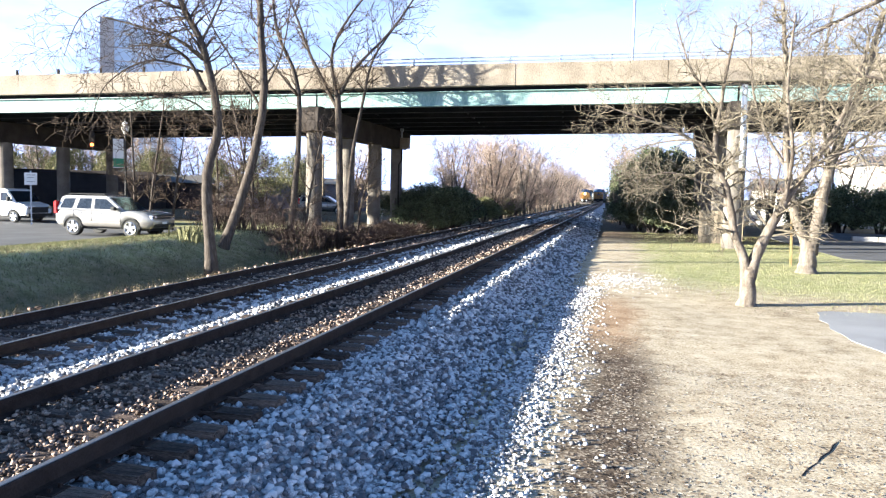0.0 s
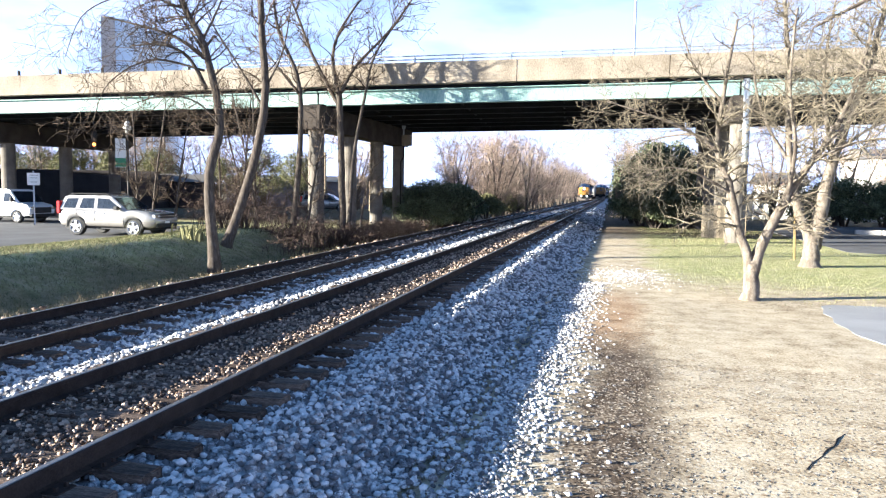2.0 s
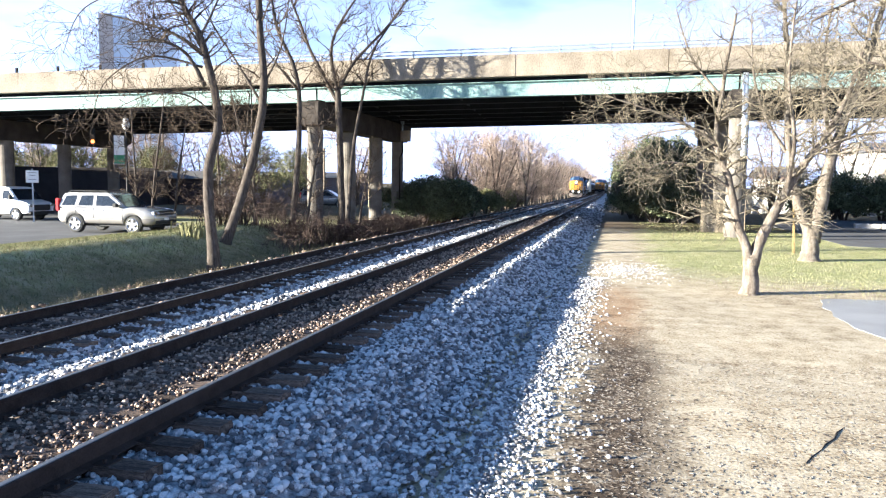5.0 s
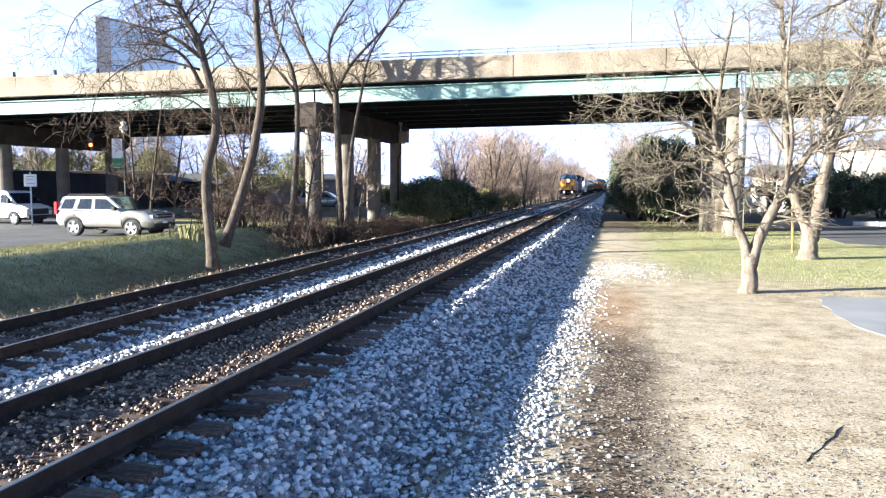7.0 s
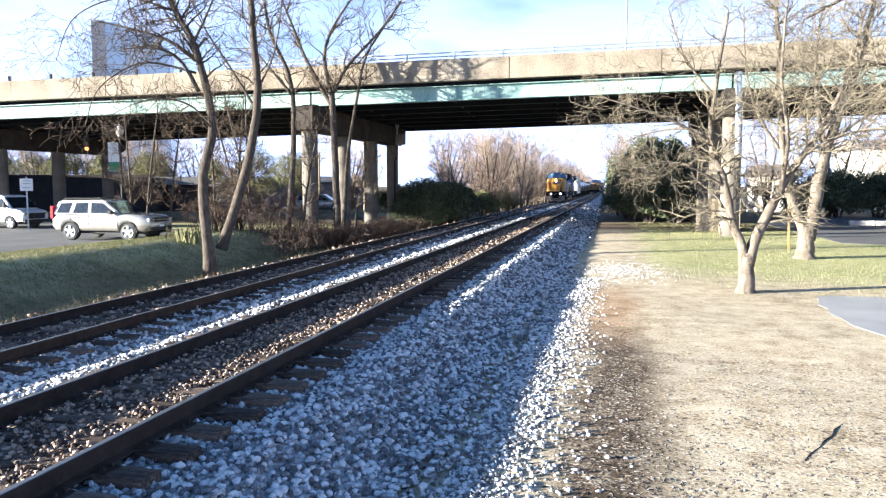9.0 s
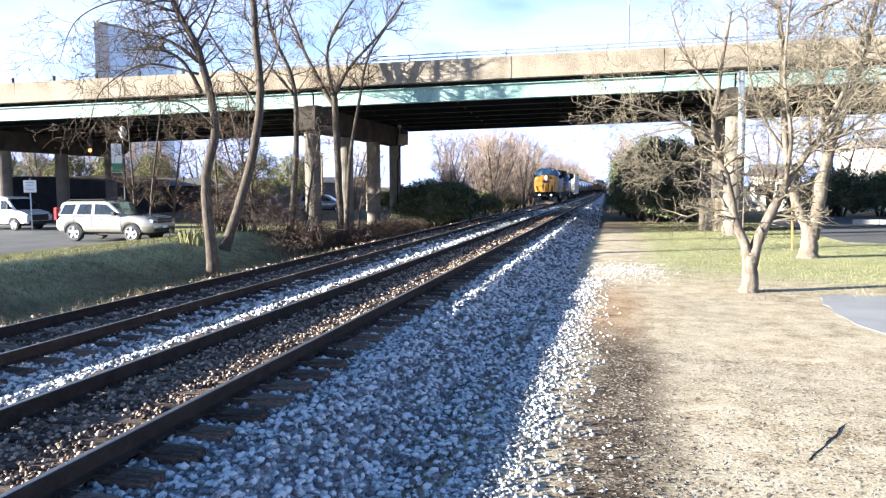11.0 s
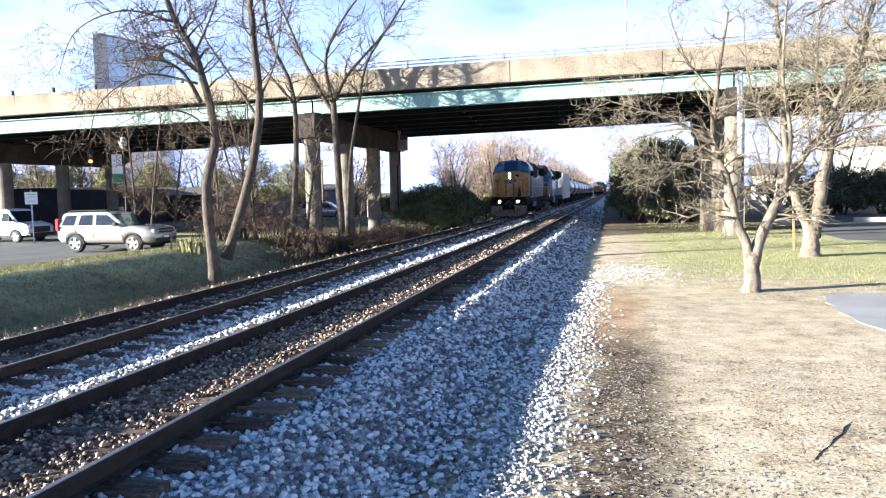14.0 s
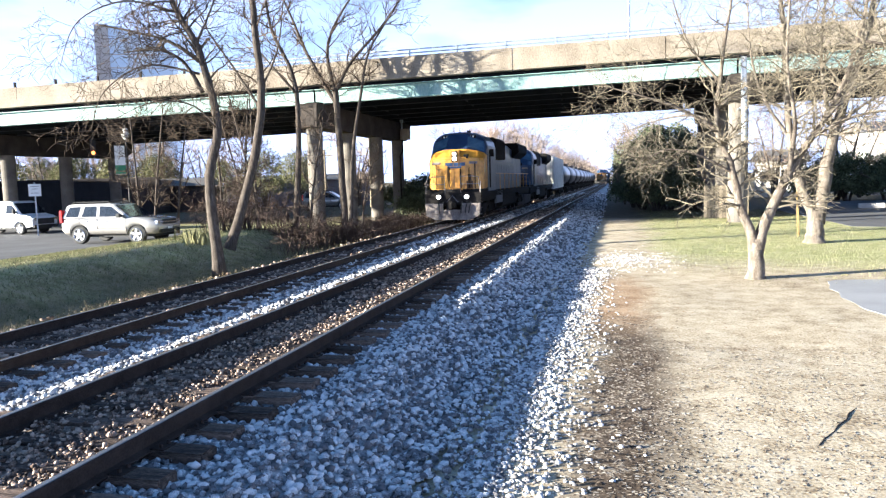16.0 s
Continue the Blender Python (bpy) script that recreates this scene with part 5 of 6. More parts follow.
def tank_car(group):
    t = thing("tank_car", "glossy black railway tank car with a top dome", "freight car", group)
    wheels = []
    tank = Shape().tube([(0, 0.75, 2.72), (0, 0.95, 2.72), (0, 1.3, 2.72), (0, 15.2, 2.72), (0, 15.55, 2.72), (0, 15.75, 2.72)], [0.55, 1.2, 1.5, 1.5, 1.2, 0.55], 32)
    k = part("tank", tank, M_TANK, t, smooth=True)
    part("dome", Shape().tube([(0, 8.25, 4.1), (0, 8.25, 4.55)], 0.5, 16).tube([(0, 8.25, 4.55), (0, 8.25, 4.62)], 0.56, 16), M_TANK, k)
    wr = Shape()
    for side in (-0.75, 0.75):
        wr.tube([(side, 6.2, 4.95), (side, 10.3, 4.95)], 0.02, 5)
        for y in (6.2, 8.25, 10.3):
            wr.tube([(side, y, 4.0), (side, y, 4.95)], 0.018, 5)
    part("walkway_rail", wr, M_UNDER, k)
    part("sill", Shape().box(-0.45, 0.2, 0.85, 0.45, 16.3, 1.15).box(-1.3, 0.3, 1.05, 1.3, 1.6, 1.2).box(-1.3, 14.9, 1.05, 1.3, 16.2, 1.2), M_UNDER, t, bevel=0.02)
    for y in (2.2, 13.9):
        part("saddle", Shape().box(-1.1, y, 1.1, 1.1, y + 0.4, 1.75), M_UNDER, t)
    part("coupler", Shape().box(-0.13, -0.15, 0.75, 0.13, 16.65, 0.95), M_UNDER, t)
    truck(t, 1.5, 1.75, 2, wheels, 0.46)
    truck(t, 13.2, 1.75, 2, wheels, 0.46)
    return t, wheels


lead, lead_wheels = locomotive("leading freight locomotive with yellow nose and dark blue cab, lamps lit", M_YEL, M_NAVY, M_LGREY, "moving freight train")
second, second_wheels = locomotive("trailing dark blue and yellow freight locomotive", M_NAVY, M_NAVY, M_NAVY, "moving freight train", False)
wagon, wagon_wheels = boxcar("tall dirty white boxcar behind the locomotives", M_CREAM, "moving freight train")
tanks = [tank_car("moving freight train")]
for k in range(9):
    c = copy_thing(tanks[0][0], pose(0, 0, 0))
    tanks.append((c, []))
MOVING = [(lead, 0.0), (second, 22.6), (wagon, 45.2)] + [(tk, 62.6 + 16.75 * i) for i, (tk, _) in enumerate(tanks)]

# the train that waits on the nearer track
waiting, _w = locomotive("standing freight locomotive with yellow nose far down the line", M_YEL_SHADE, M_NAVY, M_NAVY, "standing freight train", False)
waiting.matrix_basis = on_line(TRACK1, 236.0, 0)
follow, _w = boxcar("dark weathered boxcar of a standing train", M_NAVY, "standing freight train")
follow.matrix_basis = on_line(TRACK1, 258.6, 0)
for k in range(7):
    copy_thing(follow, on_line(TRACK1, 275.8 + 17.2 * k, 0))


def front_at(t):
    """Where the leading coupler is at t seconds: a train easing off a little."""
    s = 16.0 - t
    return 37.3 + 11.1 * s + 0.07 * s * s


def motions():
    times = [0.5 * k for k in range(33)]
    for ob, back in MOVING:
        walk(ob, [(t, on_line(TRACK2, front_at(t) + back, DROP2)) for t in times])
    turning = [k / 20 for k in range(321)]
    for w, y, r in lead_wheels:
        walk(w, [(t, pose(0, y, r) @ Matrix.Rotation((front_at(t) - front_at(0)) / r, 4, "X")) for t in turning])


# ---- vehicles ----
def car_wheel(parent, x, y, r, width=0.24):
    s = 1 if y > 0 else -1
    w = part("wheel", Shape().tube([(x, y - width / 2, r), (x, y - width / 2 + 0.03, r), (x, y + width / 2 - 0.03, r), (x, y + width / 2, r)], [r - 0.04, r, r, r - 0.04], 28), M_BLACK, parent, "black tyre")
    rim = Shape()
    yo = y + s * width / 2
    for k in range(5):
        a = k * math.tau / 5 + 0.3
        p, q = Vector((math.cos(a), 0, math.sin(a))), Vector((-math.sin(a), 0, math.cos(a)))
        c = Vector((x, yo, r))
        v = []
        for d in (0.0, s * 0.025):
            v += [c + p * 0.05 + q * 0.06 + Vector((0, d, 0)), c + p * 0.05 - q * 0.06 + Vector((0, d, 0)), c + p * (r * 0.66) - q * 0.055 + Vector((0, d, 0)), c + p * (r * 0.66) + q * 0.055 + Vector((0, d, 0))]
        rim.add(v, [(0, 1, 2, 3), (7, 6, 5, 4), (0, 4, 5, 1), (1, 5, 6, 2), (2, 6, 7, 3), (3, 7, 4, 0)])
    ring = [(x + r * 0.67 * math.cos(a), yo + s * 0.01, r + r * 0.67 * math.sin(a)) for a in (i * math.tau / 24 for i in range(25))]
    rim.tube(ring, 0.022, 5)
    rim.tube([(x, yo - s * 0.02, r), (x, yo + s * 0.035, r)], 0.07, 10)
    part("rim", rim, M_CHROME, w, "bright alloy rim")


def body_shell(outline, half, tuck, mat, parent, name="body", bevel=0.05, label=""):
    """A body from a side outline (x, z); points above the belt lean inward."""
    v = []
    for s in (-1, 1):
        for x, z in outline:
            v.append((x, s * (half - tuck(z)), z))
    n = len(outline)
    f = [tuple(range(n)), tuple(range(2 * n - 1, n - 1, -1))] + [(i, i + n, (i + 1) % n + n, (i + 1) % n) for i in range(n)]
    return part(name, Shape().add(v, f), mat, parent, label, bevel)


def arch(cx, r, x0, z0):
    return [(cx + r * math.cos(a), max(z0, 0.36 + r * math.sin(a))) for a in [math.pi - k * math.pi / 7 for k in range(8)]]


def lofted(x0, x1, low, high, half, mat, parent, name="body", label=""):
    """A car body in cross sections from x0 to x1: bulging sides, rounded shoulders, ends drawn in."""
    prof = [(0.0, 0.0), (0.9, 0.0), (0.965, 0.1), (0.99, 0.3), (1.0, 0.5), (1.0, 0.68), (0.985, 0.82), (0.95, 0.92), (0.87, 0.98), (0.5, 1.0), (0.0, 1.005)]
    ring = prof + [(-w, h) for w, h in prof[-2:0:-1]]
    n, m, v, f = len(ring), 64, [], []
    for i in range(m + 1):
        x = x0 + (x1 - x0) * i / m
        w = half * (1 - 0.16 * (max(0.0, abs(x) - 1.85) / 0.6) ** 2)
        v += [(x, w * a, low(x) + (high(x) - low(x)) * h) for a, h in ring]
    for i in range(m):
        f += [(i * n + k, i * n + (k + 1) % n, (i + 1) * n + (k + 1) % n, (i + 1) * n + k) for k in range(n)]
    f += [tuple(range(n - 1, -1, -1)), tuple(range(m * n, m * n + n))]
    return part(name, Shape().add(v, f), mat, parent, label, smooth=True)


def steps(x, knots):
    return float(np.interp(x, [k[0] for k in knots], [k[1] for k in knots]))


def build_suv(at):
    t = thing("parked_suv", "silver beige mid-size SUV parked on the road beside the grass", "car", at=at)
    lo = 0.42
    round_arch = lambda x, r: max([lo] + [0.37 + math.sqrt(r * r - (x - c) ** 2) for c in (-1.45, 1.42) if abs(x - c) < r])
    low = lambda x: max(round_arch(x, 0.45), steps(x, [(-2.45, 0.6), (-2.3, 0.48), (-2.2, lo), (2.2, lo), (2.34, 0.46), (2.46, 0.6)]))
    high = lambda x: steps(x, [(-2.45, 0.98), (-2.42, 1.10), (-2.3, 1.16), (1.0, 1.19), (1.6, 1.16), (2.1, 1.10), (2.32, 1.03), (2.42, 0.93), (2.46, 0.8)])
    b = lofted(-2.45, 2.46, low, high, 0.945, M_SILVER, t)
    for x0, x1 in ((-2.44, -1.92), (-0.98, 0.95), (1.89, 2.43)):
        lofted(x0, x1, lambda x: low(x) - 0.01, lambda x: 0.74, 0.957, M_CLAD, b, "cladding", "bronze-grey lower cladding")
    roof = [(-2.34, 1.12), (-2.16, 1.70), (-1.9, 1.76), (0.0, 1.77), (0.22, 1.72), (1.08, 1.15)]
    cabin = body_shell(roof, 0.9, lambda z: 0.0 if z < 1.2 else 0.17 * (z - 1.1) / 0.65, M_SILVER, t, "cabin", 0.03)
    for s in (-1, 1):
        side = lambda z: s * (0.9 - 0.17 * max(0, z - 1.1) / 0.65 + 0.012)
        for win in ([(-2.16, 1.2), (-1.98, 1.62), (-1.42, 1.64), (-1.52, 1.2)], [(-1.32, 1.2), (-1.2, 1.64), (-0.62, 1.65), (-0.58, 1.2)], [(-0.42, 1.2), (-0.44, 1.65), (0.12, 1.63), (0.78, 1.2)]):
            v = [(x, side(z), z) for x, z in win] + [(x, side(z) - s * 0.03, z) for x, z in win]
            part("window", Shape().add(v, [(0, 1, 2, 3), (7, 6, 5, 4)] + [(i, i + 4, (i + 1) % 4 + 4, (i + 1) % 4) for i in range(4)]), M_GLASS, cabin, "dark tinted window")
        part("mirror", Shape().box(0.55, s * 1.02 - 0.1, 1.16, 0.75, s * 1.02 + 0.1, 1.32), M_BLACK, t, bevel=0.03)
        part("headlight", Shape().box(2.2, s * 0.68 - 0.17, 0.84, 2.435, s * 0.68 + 0.17, 0.99), M_CHROME, b, bevel=0.02)
        part("tail_light", Shape().box(-2.46, s * 0.82 - 0.1, 0.95, -2.30, s * 0.82 + 0.1, 1.5), M_RED, b, "red tail light", bevel=0.02)
        part("roof_rail", Shape().tube([(-1.95, s * 0.66, 1.78), (-1.8, s * 0.66, 1.84), (-0.1, s * 0.66, 1.84), (0.1, s * 0.66, 1.76)], 0.022, 6), M_BLACK, cabin)
        for k in (-0.52, 0.92, -1.42):
            part("door_seam", Shape().box(k - 0.006, s * 0.945 - 0.004, 0.62, k + 0.006, s * 0.945 + 0.006, 1.1), M_BLACK, b)
        for k in (-1.2, -0.2):
            part("door_handle", Shape().box(k, s * 0.95 - 0.02, 0.98, k + 0.2, s * 0.95 + 0.025, 1.02), M_SILVER, b, bevel=0.008)
    ws = [(0.30, 1.68), (1.02, 1.19)]
    v = [(ws[0][0] + 0.02, y * 0.72, ws[0][1]) for y in (-1, 1)] + [(ws[1][0] + 0.03, y * 0.82, ws[1][1]) for y in (1, -1)]
    v += [(x - 0.04, y, z - 0.03) for x, y, z in v]
    part("windscreen", Shape().add(v, [(0, 1, 2, 3), (7, 6, 5, 4)] + [(i, i + 4, (i + 1) % 4 + 4, (i + 1) % 4) for i in range(4)]), M_GLASS, cabin, "dark windscreen")
    part("grille", Shape().box(2.40, -0.52, 0.82, 2.47, 0.52, 1.02), M_BLACK, b, bevel=0.01)
    part("grille_bar", Shape().box(2.44, -0.56, 0.9, 2.485, 0.56, 0.94), M_CHROME, b)
    part("bumper_intake", Shape().box(2.40, -0.75, 0.46, 2.475, 0.75, 0.60), M_BLACK, b, bevel=0.01)
    part("number_plate", Shape().box(2.46, -0.16, 0.6, 2.475, 0.16, 0.7), M_SIGN, b)
    for x in (-1.4, -0.4):
        part("cross_bar", Shape().box(x, -0.66, 1.83, x + 0.06, 0.66, 1.87), M_BLACK, cabin)
    for x in (-1.45, 1.42):
        for s in (-1, 1):
            part("arch_lip", Shape().tube([(x + 0.455 * math.cos(a), s * 0.95, 0.37 + 0.455 * math.sin(a)) for a in [math.pi * k / 10 for k in range(11)]], 0.03, 6), M_BLACK, b)
    for x in (-1.45, 1.42):
        for y in (-0.83, 0.83):
            car_wheel(t, x, y, 0.40)
    part("floor_pan", Shape().box(-2.2, -0.7, 0.3, 2.2, 0.7, 0.55), M_BLACK, t)
    return t


def build_van(at):
    t = thing("parked_van", "white full-size cargo van parked beyond the SUV", "van", at=at)
    out = [(-2.8, 0.5)] + arch(-1.7, 0.44, 0, 0.42) + arch(1.75, 0.44, 0, 0.42) + [(2.75, 0.5), (2.8, 0.95), (2.55, 1.12), (1.95, 1.25), (1.25, 2.0), (0.9, 2.08), (-2.6, 2.08), (-2.78, 1.9)]
    b = body_shell(out, 1.0, lambda z: 0.0 if z < 1.2 else 0.09 * (z - 1.2), M_WHITE, t, bevel=0.05)
    for s in (-1, 1):
        v = [(x, s * (1.0 - 0.09 * (z - 1.2) + 0.01), z) for x, z in ((0.75, 1.32), (0.8, 1.85), (1.2, 1.85), (1.7, 1.32))]
        v += [(x, y - s * 0.03, z) for x, y, z in v]
        part("window", Shape().add(v, [(0, 1, 2, 3), (7, 6, 5, 4)] + [(i, i + 4, (i + 1) % 4 + 4, (i + 1) % 4) for i in range(4)]), M_GLASS, b)
        part("mirror", Shape().box(1.45, s * 1.14 - 0.1, 1.3, 1.6, s * 1.14 + 0.1, 1.6), M_BLACK, t, bevel=0.03)
        part("headlight", Shape().box(2.6, s * 0.8 - 0.14, 0.85, 2.81, s * 0.8 + 0.14, 1.02), M_CHROME, b, bevel=0.02)
    v = [(1.32, -0.85, 1.95), (1.32, 0.85, 1.95), (1.95, 0.92, 1.28), (1.95, -0.92, 1.28)]
    v += [(x - 0.05, y, z - 0.04) for x, y, z in v]
    part("windscreen", Shape().add(v, [(0, 1, 2, 3), (7, 6, 5, 4)] + [(i, i + 4, (i + 1) % 4 + 4, (i + 1) % 4) for i in range(4)]), M_GLASS, b)
    part("grille", Shape().box(2.74, -0.66, 0.62, 2.82, 0.66, 0.98).box(2.7, -0.95, 0.42, 2.86, 0.95, 0.58), M_BLACK, b, bevel=0.01)
    for x in (-1.7, 1.75):
        for y in (-0.88, 0.88):
            car_wheel(t, x, y, 0.37)
    part("floor_pan", Shape().box(-2.5, -0.75, 0.3, 2.5, 0.75, 0.6), M_BLACK, t)


suv = build_suv(pose(-22.0, 28.75, -0.43, 0, 0, 1.0))
tagged(copy_thing(suv, pose(-27.1, 65.5, ground_z(-27.1, 65.5), 0, 0, 10)), "pale SUV parked far behind the bridge pier", "car")
build_van(pose(-34.3, 35.2, -0.43, 0, 0, -2.0) @ Matrix.Scale(0.9, 4))


# ---- street furniture ----
def build_sign():
    x, y = -30.6, 33.2
    t = thing("roadside_sign", "small white square sign on a thin metal post", "sign", at=pose(x, y, -0.15, 0, 0, 40))
    part("post", Shape().box(-0.035, -0.02, -0.6, 0.035, 0.02, 2.6), M_STEEL, t)
    p = part("panel", Shape().box(-0.3, -0.05, 1.85, 0.3, -0.024, 2.5), M_SIGN, t, "white sign panel", bevel=0.008)
    for z, w in ((2.38, 0.2), (2.24, 0.16), (2.02, 0.18)):
        part("text_bar", Shape().box(-w, -0.056, z - 0.012, w, -0.051, z + 0.012), M_CLAD, p)


def build_street_lamp(x, y, h, label, banner=True):
    t = thing("street_lamp", label, "lamp", "street lamps", at=pose(x, y, -0.4, 0, 0, 38))
    part("pole", Shape().tube([(0, 0, -0.3), (0, 0, 0.6), (0, 0, 0.7), (0, 0, h - 0.7)], [0.12, 0.12, 0.065, 0.05], 12), M_BLACK, t, "dark painted pole")
    g = part("globe", Shape().tube([(0, 0, h - 0.7), (0, 0, h - 0.6), (0, 0, h - 0.5), (0, 0, h - 0.38), (0, 0, h - 0.26), (0, 0, h - 0.16), (0, 0, h - 0.08), (0, 0, h - 0.04)], [0.08, 0.14, 0.185, 0.2, 0.185, 0.14, 0.09, 0.04], 20), M_SIGN if banner else M_BLACK, t, "white glass globe" if banner else "", smooth=True)
    part("finial", Shape().tube([(0, 0, h - 0.03), (0, 0, h + 0.12)], [0.07, 0.015], 8), M_BLACK, g)
    if banner:
        bn = part("banner", Shape().box(-0.62, -0.012, h - 2.55, -0.1, 0.012, h - 1.0), M_SIGN, t, "white and green street banner")
        part("banner_foot", Shape().box(-0.62, -0.02, h - 2.52, -0.1, 0.02, h - 2.05), M_GREENSIGN, bn, "green lower band")
        for z in (h - 2.6, h - 0.96):
            part("banner_arm", Shape().tube([(0, 0, z), (-0.68, 0, z)], 0.015, 6), M_BLACK, t)


build_sign()
build_street_lamp(-26.2, 35.1, 5.7, "dark street lamp with white globe and hanging banner")
build_street_lamp(-52.0, 52.0, 5.4, "black lantern street lamp behind the overpass", False)
build_street_lamp(-58.0, 52.0, 5.4, "black lantern street lamp behind the overpass", False)


def build_signal():
    t = thing("traffic_signal", "dark traffic signal with a lit amber lens hanging under the overpass", "traffic light", at=pose(-31.7, 39.3, 4.05, 0, 0, 38))
    part("housing", Shape().box(-0.16, -0.15, 0.0, 0.16, 0.15, 1.0), M_BLACK, t, bevel=0.03)
    for k, m in ((0.18, M_ORANGE), (0.5, M_BLACK), (0.82, M_BLACK)):
        part("lens", Shape().tube([(0, -0.15, k), (0, -0.18, k)], 0.1, 14), m, t, "lit orange lens" if m is M_ORANGE else "")
    part("hanger", Shape().tube([(0, 0, 1.0), (0, 0, 2.5)], 0.03, 6), M_BLACK, t)


build_signal()

post = thing("marker_post", "short faded yellow marker post on the lawn", "post", at=pose(6.35, 29.6, -0.5, 0, -2, 0))
part("shaft", Shape().box(-0.04, -0.035, -0.2, 0.04, 0.035, 1.85), M_YPOST, post, bevel=0.012)
part("cap", Shape().box(-0.06, -0.05, 1.85, 0.06, 0.05, 1.9), M_WOOD, post)

pipe = thing("drain_pipe", "white drain pipe fixed to the bridge pier", "pipe")
part("pipe_shaft", Shape().tube([(5.55, 37.05, 3.4), (5.55, 37.05, 4.2), (5.48, 37.0, 7.25)], 0.13, 12), M_SIGN, pipe, smooth=True)
for z in (3.7, 4.9):
    part("pipe_bracket", Shape().box(5.38, 36.95, z, 5.72, 38.3, z + 0.08), M_STEEL, pipe)

jbox = thing("junction_box", "grey metal junction box with conduit on a bridge pier", "box", at=pose(-15.0, 50.2, 4.85))
part("case", Shape().box(-0.15, -0.3, 0.0, 0.5, 0.1, 0.75), M_CONC, jbox, "weathered grey case", bevel=0.02)
part("conduit", Shape().tube([(-0.05, -0.1, 0.0), (-0.05, -0.1, -0.8), (-0.25, -0.1, -1.1), (-0.25, -0.1, -5.5)], 0.05, 8), M_UNDER, jbox)
part("mast", Shape().tube([(-0.05, -0.15, 0.75), (-0.05, -0.15, 1.35)], 0.06, 8).box(-0.15, -0.25, 1.2, 0.05, -0.05, 1.4), M_STEEL, jbox)

for px, py, ph in ((-23.7, 71.5, 8.5), (-25.3, 72.5, 7.6), (-31.4, 75.0, 6.2)):
    up = thing("utility_pole", "tall bare wooden utility pole behind the overpass", "pole", "utility poles", at=pose(px, py, ground_z(px, py)))
    part("shaft", Shape().tube([(0, 0, -0.4), (0, 0, ph)], [0.17, 0.11], 10), M_WOOD, up)
    part("crossarm", Shape().box(-1.0, -0.06, ph - 0.7, 1.0, 0.06, ph - 0.56), M_WOOD, up)

fence = thing("wooden_fence", "weathered board fence beside the bridge pier", "fence", at=pose(4.3, 42.4, -0.5, 0, 0, -10))
for k in range(12):
    b = new("board", bpy.data.meshes["fence_board"] if k else Shape().box(-0.085, -0.012, -0.1, 0.085, 0.012, 1.75).mesh("fence_board", M_WOOD, 0.006))
    b.parent = fence
    b.matrix_basis = pose(0.1 + 0.19 * k, 0, 0.02 * math.sin(k * 2.3), 0, 0.8 * math.sin(k * 5.1), 0)
for z in (0.4, 1.4):
    part("cross_rail", Shape().box(0, 0.012, z - 0.045, 2.3, 0.06, z + 0.045), M_WOOD, fence)

lampost = thing("highway_light_pole", "tall thin steel light pole on the overpass", "lamp", at=pose(0.35, 38.6, 7.4))
part("pole", Shape().tube([(0, 0, 0), (0, 0, 9.0)], [0.07, 0.05], 10), M_STEEL, lampost)
part("arm", Shape().tube([(0, 0, 9.0), (0.5, 1.2, 9.4), (0.8, 2.4, 9.45)], 0.04, 6), M_STEEL, lampost)


# ---- buildings behind ----
def far_house(name, label, x0, y0, x1, y1, h, wall, roof=None, windows=0, base=-0.4, ang=0.0, ridge=1.2):
    t = thing(name, label, "building", at=pose(x0, y0, base, 0, 0, ang))
    w, d = x1 - x0, y1 - y0
    b = part("wall", Shape().box(0, 0, -0.5, w, d, h), wall, t)
    if roof:
        part("roof", Shape().prism([(-0.4, h), (d + 0.4, h), (d / 2, h + ridge)], -0.4, w + 0.4, "x"), roof, t)
    else:
        part("parapet", Shape().box(-0.1, -0.1, h, w + 0.1, 0.2, h + 0.3), wall, t)
    for k in range(windows):
        xx = w * (k + 0.5) / windows
        f = part("window", Shape().box(xx - 0.6, -0.06, h * 0.4, xx + 0.6, 0.05, h * 0.4 + 1.1), M_SIGN, t)
        part("pane", Shape().box(xx - 0.52, -0.07, h * 0.4 + 0.08, xx + 0.52, -0.03, h * 0.4 + 1.02), M_GLASS, f)
    return t


far_house("warehouse", "long dark brown brick building behind the overpass", -76, 55, -43.0, 65, 3.15, M_BRICK, None, 0, ang=15)
far_house("shed", "low brown shed with a shallow pitched roof behind the overpass", -46.0, 66.2, -41.3, 70, 2.5, M_BRICK, M_CLAD, 0, ang=13, ridge=0.8)
far_house("long_shed", "long low grey-mauve building beyond the brambles", -44.5, 77, -27.5, 85, 2.8, M_BLUEWALL, M_CLAD, 3, ang=13, ridge=0.7)
far_house("house", "white clapboard house behind the lawn trees", 13.0, 80, 17.0, 86, 3.3, M_CREAM, M_CLAD, 2, ang=-20)
far_house("apartment_block", "pale building far beyond the street", 24, 80, 44, 92, 6.0, M_CREAM, M_CLAD, 5)


def build_tower():
    t = thing("office_tower", "far-off blue glass office tower with distance haze in its pale colours", "building", at=pose(-110.4, 142.4, -0.9, 0, 0, 27))
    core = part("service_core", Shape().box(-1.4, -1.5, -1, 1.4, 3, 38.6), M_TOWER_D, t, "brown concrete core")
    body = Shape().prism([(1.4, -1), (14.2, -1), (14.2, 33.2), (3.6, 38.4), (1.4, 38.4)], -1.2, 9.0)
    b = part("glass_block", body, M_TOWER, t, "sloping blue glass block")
    for k in range(10):
        part("floor_band", Shape().box(1.5, -1.3, 6 + 2.9 * k, 14.1, -1.18, 6.25 + 2.9 * k), M_TOWER_D, b)


build_tower()


